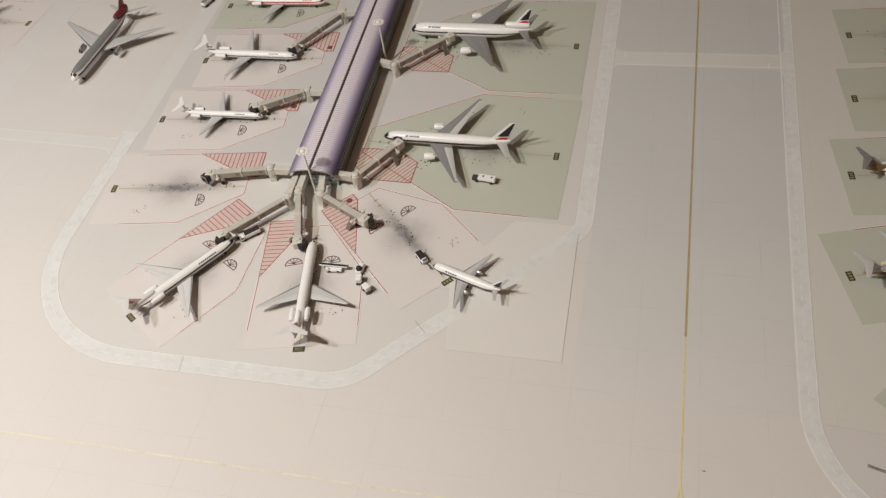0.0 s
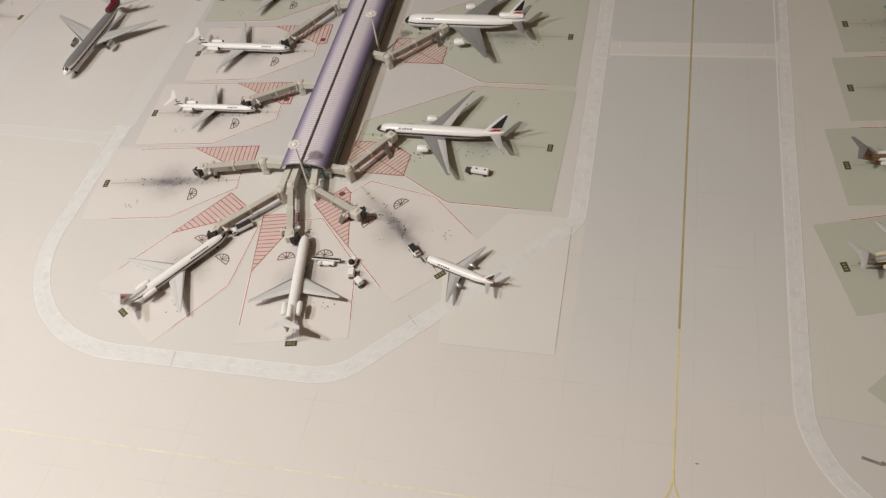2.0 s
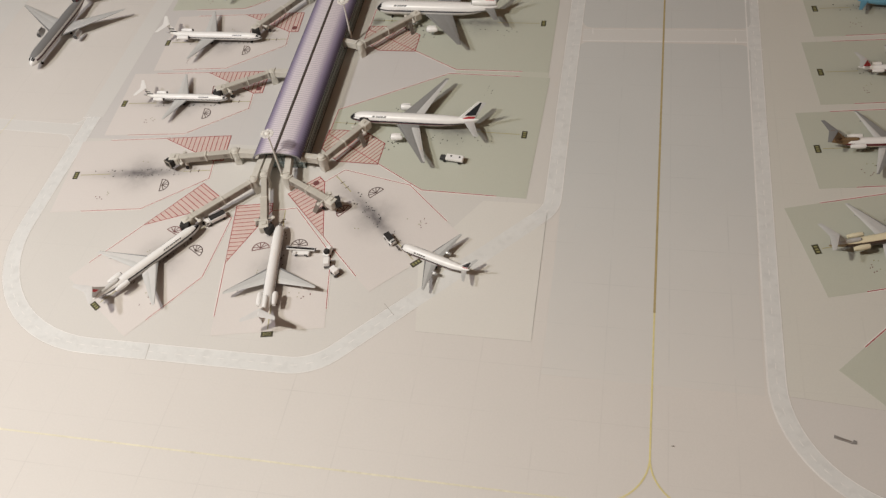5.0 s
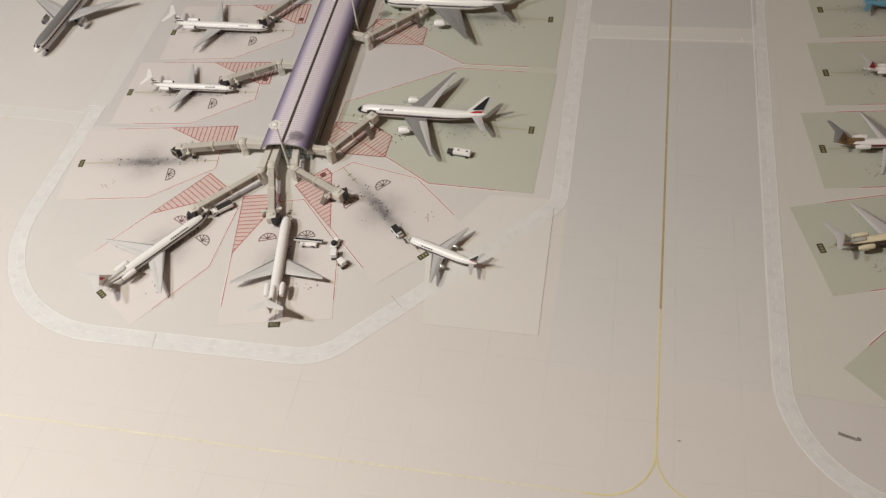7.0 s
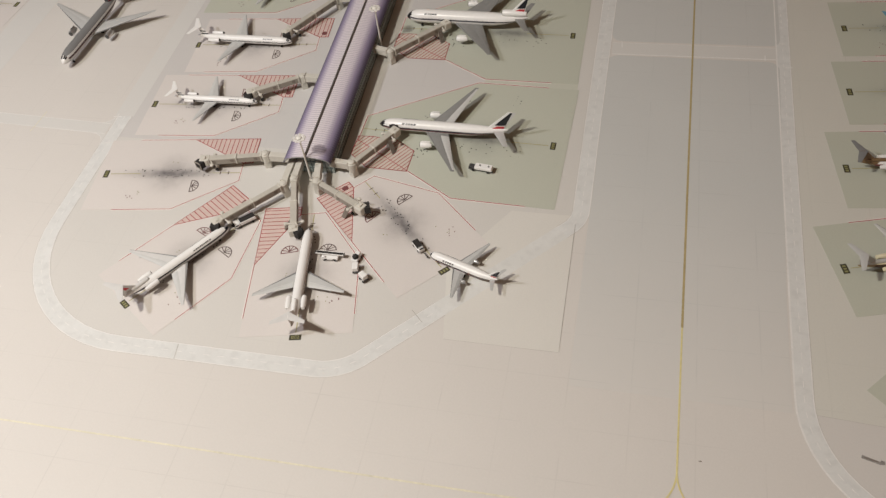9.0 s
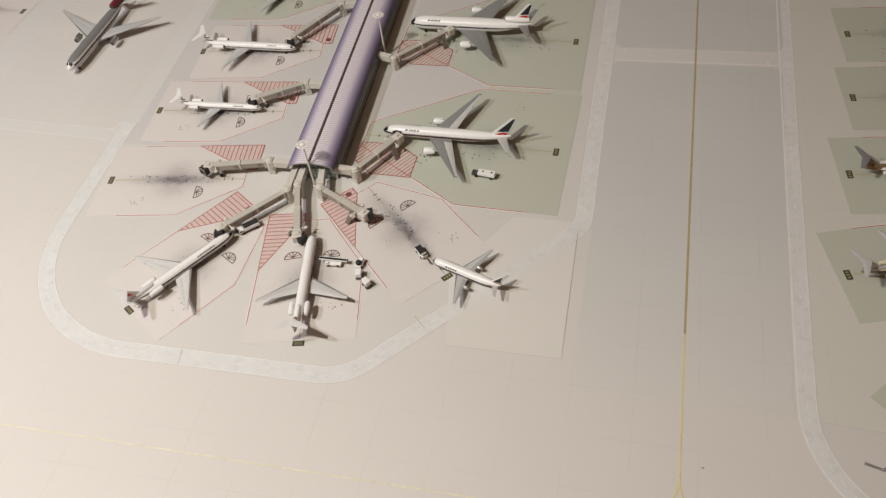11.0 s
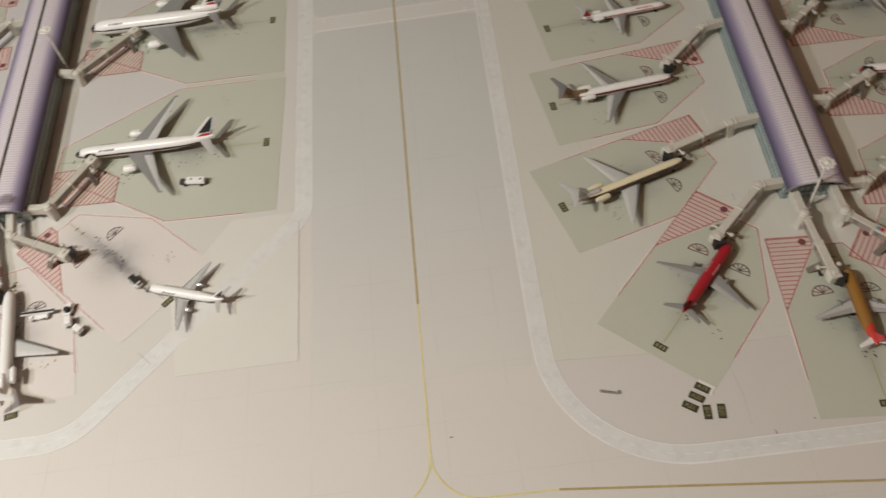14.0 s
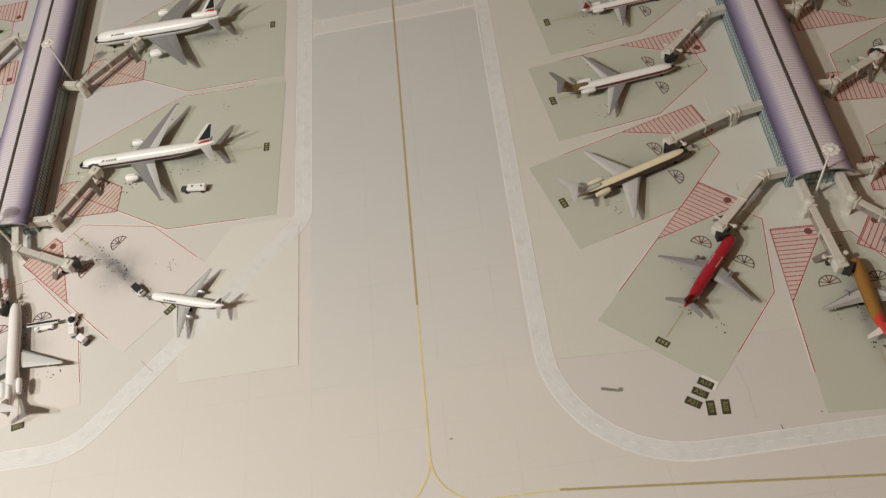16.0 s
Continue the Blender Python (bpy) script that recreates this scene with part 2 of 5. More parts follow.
def livery(name, bands, nose=None, nose_x=0.0, radius=0.005, axis_z=0.008, rough=0.28, tail=None, tail_x=0.0):
    """Paint in level bands up the fuselage: (height in radii from the axis, colour), lowest first;
    nose: a colour ahead of nose_x; tail: a colour behind tail_x, on a slant."""
    m = material(name, bands[-1][1], rough, vary=0.04, grain=300, blot=80)
    nt = m.node_tree
    tint = nt.nodes[m["out"]].outputs[0]
    tc = nt.nodes.new("ShaderNodeTexCoord").outputs["Object"]
    sep = nt.nodes.new("ShaderNodeSeparateXYZ")
    nt.links.new(tc, sep.inputs[0])
    for h, col in reversed(bands[:-1]):
        tint = mixed(nt, math_node(nt, "LESS_THAN", sep.outputs[2], axis_z + h * radius), tint, col)
    if nose:
        tint = mixed(nt, math_node(nt, "GREATER_THAN", sep.outputs[0], nose_x), tint, nose)
    if tail:
        slant = math_node(nt, "SUBTRACT", sep.outputs[0], math_node(nt, "MULTIPLY", math_node(nt, "SUBTRACT", sep.outputs[2], axis_z), 1.2))
        tint = mixed(nt, math_node(nt, "LESS_THAN", slant, tail_x), tint, tail)
    nt.links.new(tint, nt.nodes["Principled BSDF"].inputs["Base Color"])
    return m


# ---- mesh helpers ----


def thing(name, at=None, label="", category="", group="", kind=""):
    ob = new(name)
    ob.empty_display_size = 0.01
    if at is not None:
        ob.matrix_world = at
    return tagged(ob, label, category, group, kind)


def mesh_from(name, bm, mat, smooth=False):
    bmesh.ops.recalc_face_normals(bm, faces=bm.faces[:])
    me = bpy.data.meshes.new(name)
    bm.to_mesh(me)
    bm.free()
    me.materials.append(mat)
    if smooth:
        for p in me.polygons:
            p.use_smooth = True
        me.set_sharp_from_angle(angle=radians(40))
    return me


def part(name, bm, mat, parent, label="", smooth=False, kind=""):
    ob = new(name, mesh_from(name, bm, mat, smooth))
    ob.parent = parent
    return tagged(ob, label, kind=kind)


def solid(name, bm, mat, label="", category="", at=None, smooth=False, kind="", group=""):
    ob = new(name, mesh_from(name, bm, mat, smooth))
    if at is not None:
        ob.matrix_world = at
    return tagged(ob, label, category, group, kind)


def prism(pts, z0, z1, bm=None):
    """An upright prism over a polygon."""
    bm = bm or bmesh.new()
    lo = [bm.verts.new((x, y, z0)) for x, y in pts]
    hi = [bm.verts.new((x, y, z1)) for x, y in pts]
    bm.faces.new(hi)
    bm.faces.new(lo[::-1])
    for i in range(len(pts)):
        j = (i + 1) % len(pts)
        bm.faces.new((lo[i], lo[j], hi[j], hi[i]))
    return bm


def ribbon(pts, width, z, bm=None, closed=False, shift=0.0, thick=0.00003):
    """A thin printed line with mitred corners along a polyline; shift moves it to its left."""
    bm = bm or bmesh.new()
    p = [Vector(q) for q in pts]
    n = len(p)
    left, right = [], []
    for i in range(n):
        a = p[i] - p[i - 1] if (i > 0 or closed) else p[1] - p[0]
        b = p[(i + 1) % n] - p[i] if (i < n - 1 or closed) else p[-1] - p[-2]
        na, nb = Vector((-a.y, a.x)).normalized(), Vector((-b.y, b.x)).normalized()
        m = na + nb
        m = m / max(m.dot(na), 0.3) if m.length > 1e-6 else na
        left.append(p[i] + m * (shift + width / 2))
        right.append(p[i] + m * (shift - width / 2))
    for i in range(n if closed else n - 1):
        j = (i + 1) % n
        prism([tuple(left[i]), tuple(right[i]), tuple(right[j]), tuple(left[j])], z, z + thick, bm)
    return bm


def rounded(pts, steps=14):
    """A polyline from (x, y, corner radius) rows."""
    out = []
    for i, (x, y, r) in enumerate(pts):
        c = Vector((x, y))
        if r == 0 or i in (0, len(pts) - 1):
            out.append((x, y))
            continue
        a, b = Vector(pts[i - 1][:2]) - c, Vector(pts[i + 1][:2]) - c
        half = a.angle(b) / 2
        d = r / math.tan(half)
        a, b = a.normalized(), b.normalized()
        centre = c + (a + b).normalized() * (r / math.sin(half))
        s, e = c + a * d - centre, c + b * d - centre
        a0 = math.atan2(s.y, s.x)
        turn = (math.atan2(e.y, e.x) - a0 + math.pi) % (2 * math.pi) - math.pi
        for k in range(steps + 1):
            t = a0 + turn * k / steps
            out.append((centre.x + r * math.cos(t), centre.y + r * math.sin(t)))
    return out


def box(size, at=(0, 0, 0), bevel=0.0, bm=None, turn=None):
    """A box with softened edges, its centre at 'at'."""
    bm = bm or bmesh.new()
    got = bmesh.ops.create_cube(bm, size=1.0)["verts"]
    bmesh.ops.scale(bm, vec=size, verts=got)
    if bevel:
        edges = list({e for v in got for e in v.link_edges})
        got2 = bmesh.ops.bevel(bm, geom=edges, offset=bevel, segments=2, profile=0.5, affect="EDGES")["verts"]
        got = list({v for f in {f for v in got2 for f in v.link_faces} for v in f.verts} | set(got2))
    m = Matrix.Translation(at) @ (turn or Matrix())
    bmesh.ops.transform(bm, matrix=m, verts=[v for v in got if v.is_valid])
    return bm


def lathe(profile, sides=16, axis="z", at=(0, 0, 0), bm=None, cap=True):
    """A turned body from (radius, height) rows."""
    bm = bm or bmesh.new()
    rings = []
    for r, h in profile:
        ring = []
        for i in range(sides):
            a = 2 * math.pi * i / sides
            u, v = r * math.cos(a), r * math.sin(a)
            q = (u, v, h) if axis == "z" else (h, u, v)
            ring.append(bm.verts.new(Vector(q) + Vector(at)))
        rings.append(ring)
    for a, b in zip(rings, rings[1:]):
        for i in range(sides):
            j = (i + 1) % sides
            bm.faces.new((a[i], a[j], b[j], b[i]))
    if cap:
        bm.faces.new(rings[0][::-1])
        bm.faces.new(rings[-1])
    return bm


def rod(a, b, r, bm=None, sides=8):
    bm = bm or bmesh.new()
    a, b = Vector(a), Vector(b)
    m = Matrix.Translation(a) @ (b - a).to_track_quat("Z", "Y").to_matrix().to_4x4()
    before = set(bm.verts)
    lathe([(r, 0), (r, (b - a).length)], sides, bm=bm)
    bmesh.ops.transform(bm, matrix=m, verts=[v for v in bm.verts if v not in before])
    return bm


# ---- room and ground ----
X0, X1, Y0, Y1, TOP = -2.2, 1.25, -1.7, 2.4, 1.68
solid("ground", prism([(X0, Y0), (X1, Y0), (X1, Y1), (X0, Y1)], -0.03, 0.0), GROUND, "pale grey printed paper apron sheet on a board", "ground", kind="structure")
# walls and ceiling are unseen additions, toned down to weaken the bounce light
solid("wall_west", box((0.1, Y1 - Y0 + 0.2, TOP + 0.03), (X0 - 0.05, (Y0 + Y1) / 2, TOP / 2 - 0.015)), WALL_PAINT, "plain off-white painted room wall", "wall", kind="structure")
# unseen east wall, added in red-brown to warm the right side by bounce
solid("wall_east", box((0.1, Y1 - Y0 + 0.2, TOP + 0.03), (X1 + 0.05, (Y0 + Y1) / 2, TOP / 2 - 0.015)), WARM_BOUNCE, "plain red-brown stained timber room wall", "wall", kind="structure")
solid("wall_north", box((X1 - X0, 0.1, TOP + 0.03), ((X0 + X1) / 2, Y1 + 0.05, TOP / 2 - 0.015)), WALL_PAINT, "plain off-white painted room wall", "wall", kind="structure")
solid("wall_south", box((X1 - X0, 0.1, TOP + 0.03), ((X0 + X1) / 2, Y0 - 0.05, TOP / 2 - 0.015)), WALL_PAINT, "plain off-white painted room wall", "wall", kind="structure")
solid("ceiling", box((X1 - X0 + 0.2, Y1 - Y0 + 0.2, 0.06), ((X0 + X1) / 2, (Y0 + Y1) / 2, TOP + 0.03)), CEILING_PAINT, "plain white painted ceiling", "ceiling", kind="structure")

Z1, Z2, Z3, Z4, Z5 = 0.00008, 0.00014, 0.0002, 0.00028, 0.00034

ROADS = (
    ("road_1", [(-0.4400, 0.590, 0), (-0.4385, 0.3475, 0.110), (-0.1565, 0.348, 0.045), (-0.0975, 0.4103, 0)], 0.0138),
    ("road_2", [(0.161, 1.1, 0), (0.151, 0.44, 0), (0.1495, 0.289, 0.082), (0.70, 0.287, 0)], 0.012),
    ("road_7", [(-0.0975, 0.4103, 0), (-0.0180, 0.4943, 0)], 0.0135),
    ("road_8", [(-0.0180, 0.4943, 0), (-0.0055, 0.5075, 0.028), (-0.0055, 0.62, 0), (-0.003, 1.1, 0)], 0.0135),
    ("road_3", [(-0.4485, 0.5715, 0), (-0.80, 0.585, 0)], 0.0145),
    ("road_5", [(-0.626, 0.62, 0), (-0.628, 1.1, 0)], 0.036),
    ("road_4", [(0.0035, 0.7275, 0), (0.1495, 0.7295, 0)], 0.0175),
    ("road_6", [(-0.4405, 0.590, 0), (-0.4470, 1.0, 0)], 0.019),
)
FADED = ("road_3", "road_4", "road_5", "road_6", "road_7")

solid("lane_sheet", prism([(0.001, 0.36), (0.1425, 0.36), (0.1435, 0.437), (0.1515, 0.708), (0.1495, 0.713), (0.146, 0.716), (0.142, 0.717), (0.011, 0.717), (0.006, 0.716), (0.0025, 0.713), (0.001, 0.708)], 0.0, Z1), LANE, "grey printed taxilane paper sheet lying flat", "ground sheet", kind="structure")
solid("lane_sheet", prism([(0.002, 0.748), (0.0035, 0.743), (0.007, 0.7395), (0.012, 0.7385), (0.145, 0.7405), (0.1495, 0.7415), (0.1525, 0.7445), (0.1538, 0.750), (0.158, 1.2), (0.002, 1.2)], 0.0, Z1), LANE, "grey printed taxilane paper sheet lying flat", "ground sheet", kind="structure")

solid("apron_sheet", prism([(0.1535, 0.360), (0.9, 0.335), (0.9, 1.2), (0.165, 1.2), (0.157, 0.75)], 0.0, Z1 * 0.3), APRON, "pale grey-green printed apron paper under the stand sheets", "ground sheet", kind="structure")
LOOP = rounded([(-0.4480, 1.1, 0)] + ROADS[0][1] + ROADS[3][1])
solid("apron_sheet", prism(LOOP[::-1], 0.0, Z1 * 0.15), APRON_WEST, "pale greyish printed apron paper inside the ring road", "ground sheet", kind="structure")
solid("apron_sheet", prism([(-0.4400, 0.562), (-0.245, 0.562), (-0.245, 1.1), (-0.4460, 1.1)], 0.0, Z1 * 0.22), APRON_GREY, "light grey printed apron paper under the stand sheets", "ground sheet", kind="structure")
solid("apron_sheet", prism([(-0.206, 0.60), (-0.024, 0.60), (-0.024, 1.1), (-0.20, 1.1)], 0.0, Z1 * 0.3), APRON_GREY, "light lilac-grey printed apron paper beside the pier", "ground sheet", kind="structure")

for level, (nm, way, wide) in enumerate(ROADS):
    pts = rounded(way)
    level = Z1 * (0.8 - 0.03 * level)
    road = solid(nm, ribbon(pts, wide, 0.0, thick=level), FILM_ROAD if nm == "road_7" else CROSS_ROAD if nm in FADED else ROAD, "whitish service road strip with broken centre line", "road", kind="structure")
    for side in (1, -1) if nm not in ("road_5", "road_6", "road_7") else ():
        bold = 0.0012 if nm == "road_2" and side < 0 else 0.0007
        part("edge_line", ribbon(pts, bold, Z1, shift=side * (wide / 2 - 0.0004)), FAINT_LINE if nm in FADED else ROAD_LINE, road)
    dash, run = bmesh.new(), 0.0
    for (ax, ay), (bx, by) in zip(pts, pts[1:]):
        a, b = Vector((ax, ay)), Vector((bx, by))
        length, d = (b - a).length, 0.0
        while d < length:
            k = (run + d) % 0.011
            e = min(length, d + (0.005 - k if k < 0.005 else 0.011 - k) + 1e-6)
            if k < 0.005 and e - d > 0.0008:
                ribbon([a.lerp(b, d / length), a.lerp(b, e / length)], 0.0006, Z1, dash)
            d = e
        run += length
    if nm == "road_4":
        part("edge_line", ribbon(pts, 0.0009, Z1 * 1.1, shift=-wide / 2 - 0.0004), ROAD_LINE, road)
    if nm in ("road_1", "road_2", "road_8"):
        # thin dark lines paint the shadow along both tape edges
        rim = ribbon(pts, 0.00022, Z1 * 0.9, shift=wide / 2 + 0.0001)
        part("tape_edge", ribbon(pts, 0.00022, Z1 * 0.9, rim, shift=-wide / 2 - 0.0001), EDGE_AND_SHADOW, road)
    if nm not in FADED:
        part("centre_dashes", dash, ROAD_LINE, road, kind="stuff")

# Stop bars where the cross road meets the service roads, and the flared mouth of the western road
for a, b in (((0.0117, 0.7376), (0.0123, 0.7289)), ((0.1397, 0.7262), (0.1395, 0.7188)), ((-0.0119, 0.7481), (-0.0033, 0.7485)), ((-0.0046, 0.7117), (0.0010, 0.7120)), ((0.1522, 0.7445), (0.1580, 0.7448)), ((0.1567, 0.7100), (0.1623, 0.7103)), ((-0.4421, 0.5530), (-0.4344, 0.5536)), ((-0.4509, 0.5883), (-0.4430, 0.5888))):
    solid("stop_bar", ribbon([a, b], 0.0010, Z2), ROAD_LINE, "short white stop bar at a road mouth", "marking", kind="structure")
for top in (1, -1):
    mouth = [(-0.4470, 0.5715 + top * 0.0070)] + [(-0.4610 + 0.0140 * math.sin(radians(a)), 0.5715 + top * (0.0210 - 0.0140 * math.cos(radians(a)))) for a in range(0, 91, 15)]
    part("edge_line", ribbon(mouth[1:], 0.0007, Z1 * 1.2), FAINT_LINE, solid("road_mouth", prism(mouth if top < 0 else mouth[::-1], 0.0, Z1 * 0.5), CROSS_ROAD, "whitish rounded road mouth", "road", kind="structure"))

# Taxi guide lines
solid("guide_line", ribbon([(0.0734, 0.417), (0.0775, 0.84), (0.081, 1.2)], 0.0016, Z2), OCHRE, "ochre taxilane guide line on grey paper", "marking", kind="structure")
solid("guide_line", ribbon([(0.0725, 0.309), (0.0734, 0.417)], 0.0012, Z2), YELLOW, "yellow taxilane guide line on pale paper", "marking", kind="structure")
solid("guide_line", ribbon(rounded([(0.0725, 0.3095, 0), (0.0725, 0.2765, 0.033), (0.03, 0.2765, 0)]), 0.0011, Z2 + 0.00004), YELLOW, "yellow curved guide line on pale paper", "marking", kind="structure")
solid("guide_line", ribbon(rounded([(0.0725, 0.3095, 0), (0.0728, 0.279, 0.03), (0.145, 0.278, 0)]), 0.0011, Z2 + 0.00008), YELLOW, "yellow curved guide line on pale paper", "marking", kind="structure")
solid("guide_line", ribbon([(0.03, 0.2765), (-0.30, 0.2765), (-1.2, 0.273)], 0.0013, Z2), PALE_YELLOW, "pale yellow guide line on pale paper", "marking", kind="structure")
solid("guide_line", ribbon([(0.145, 0.278), (0.322, 0.2605), (0.7, 0.235)], 0.0015, Z2), OCHRE, "ochre guide line on pale paper", "marking", kind="structure")
solid("guide_line", ribbon([(-0.5252, 0.560), (-0.5241, 0.570), (-0.5230, 0.589)], 0.0007, Z2), PALE_YELLOW, "faint yellow guide line on pale paper", "marking", kind="structure")

solid("speck", prism([(0.0850, 0.3182), (0.0862, 0.3178), (0.0874, 0.3180), (0.0866, 0.3187)], 0.0, 0.0003), JETWAY_DARK, "tiny dark crumb lying on the paper", "crumb")
solid("speck", lathe([(0.0005, 0), (0.0004, 0.0003)], 7, at=(0.3015, 0.3015, Z1)), BROWN_INK, "tiny dark crumb lying on the paper", "crumb")
solid("tape_joint", ribbon([(0.277, 0.2945), (0.2765, 0.2975)], 0.0006, Z2), JETWAY_DARK, "dark joint between two road tapes", "tape joint", kind="structure")
# Loose film patches and tape joints
patch = solid("film_patch", prism([(-0.0900, 0.3848), (-0.0085, 0.3848), (-0.0090, 0.512), (-0.06, 0.512), (-0.1005, 0.45)], 0.0, Z1 * 0.5), FILM, "pale translucent film patch lying over the road", "film patch")
patch_2 = solid("film_patch", prism([(0.1505, 0.3612), (0.1540, 0.345), (0.162, 0.328), (0.174, 0.313), (0.190, 0.3005), (0.208, 0.2925), (0.2315, 0.2885), (0.36, 0.2880), (0.36, 0.3565), (0.2795, 0.3576), (0.2077, 0.3578), (0.1668, 0.3604)], 0.0, Z1 * 0.6), printed_sheet("grey_film", (0.59, 0.565, 0.535), (0.5, 0.5, 0.5)), "light grey paper patch under the stand sheets", "film patch")
solid("tape_joint", ribbon([(-0.2805, 0.3411), (-0.2823, 0.3540)], 0.0004, Z2), CUT_EDGE, "dark joint between two road tapes", "tape joint", kind="structure")
solid("tape_joint", ribbon([(-0.1175, 0.4063), (-0.1081, 0.3968)], 0.0004, Z2), CUT_EDGE, "dark joint between two road tapes", "tape joint", kind="structure")
part("cut_edge", ribbon([(-0.0084, 0.3850), (-0.0088, 0.503)], 0.0003, Z2 + 0.00006), CUT_EDGE, patch, "dark cut edge")
part("cut_edge", ribbon([(-0.0900, 0.3848), (-0.0087, 0.3848)], 0.0003, Z1), EDGE_AND_SHADOW, patch)
part("cut_edge", ribbon([(0.1570, 0.3609), (0.1668, 0.3604), (0.2077, 0.3578), (0.2795, 0.3576), (0.3052, 0.3577)], 0.0003, Z1), EDGE_AND_SHADOW, patch_2)
solid("paper_crease", ribbon([(0.3080, 0.5640), (0.3073, 0.5555), (0.3080, 0.5455)], 0.0004, Z1), WHITE_EDGE, "thin pale crease in the apron paper", "crease", kind="structure")
solid("paper_crease", ribbon([(0.3057, 0.4762), (0.3053, 0.4700)], 0.0004, Z1), CUT_EDGE, "short dark crease in the apron paper", "crease", kind="structure")
part("crease", ribbon([(0.262, 0.349), (0.2655, 0.322), (0.2645, 0.303)], 0.0003, Z1), EDGE_AND_SHADOW, patch_2)


# ---- stands ----
def clipped(poly, p, d):
    """The stretch of the line p + k d inside a convex polygon."""
    ks = []
    for a, b in zip(poly, poly[1:] + poly[:1]):
        ex, ey = b[0] - a[0], b[1] - a[1]
        den = d[0] * ey - d[1] * ex
        if abs(den) < 1e-12:
            continue
        k = ((a[0] - p[0]) * ey - (a[1] - p[1]) * ex) / den
        u = ((a[0] - p[0]) * d[1] - (a[1] - p[1]) * d[0]) / den
        if -1e-9 <= u <= 1 + 1e-9:
            ks.append(k)
    return (min(ks), max(ks)) if len(ks) > 1 and max(ks) - min(ks) > 0.0005 else None


def letters(text, size):
    data = bpy.data.curves.new("writing", "FONT")
    data.body, data.size, data.align_x, data.align_y, data.resolution_u = text, size, "CENTER", "CENTER", 2
    ob = bpy.data.objects.new("writing", data)
    scene.collection.objects.link(ob)
    bpy.context.view_layer.update()
    me = bpy.data.meshes.new_from_object(ob.evaluated_get(bpy.context.evaluated_depsgraph_get()))
    bpy.data.objects.remove(ob)
    me.materials.clear()
    return me


def sign_marks(parent, text, z, m=Matrix()):
    """The face of a gate sign, yellow on black: words where they can be read, else bars."""
    if text:
        me = letters(text, 0.0040)
        me.materials.append(SIGN_YELLOW)
        ob = new("writing", me)
        ob.parent = parent
        ob.matrix_basis = m @ Matrix.Translation((0, 0, z))
        return
    bm = bmesh.new()
    for x in (-0.0024, 0.0, 0.0024):
        prism([(x - 0.0007, -0.0012), (x + 0.0007, -0.0012), (x + 0.0007, 0.0012), (x - 0.0007, 0.0012)], z, z + 0.00003, bm)
    bmesh.ops.transform(bm, matrix=m, verts=bm.verts[:])
    part("writing_bar", bm, SIGN_YELLOW, parent)


SMALL = [(18.4, 41.5), (68.2, 41.2), (118.4, 11), (119.2, -9.3), (69.3, -40.6), (18.4, -41.2)]
WIDE = [(12, 72), (73, 72), (170, 15), (170.5, -17), (80, -74.5), (15, -75)]
rnd = random.Random(4)


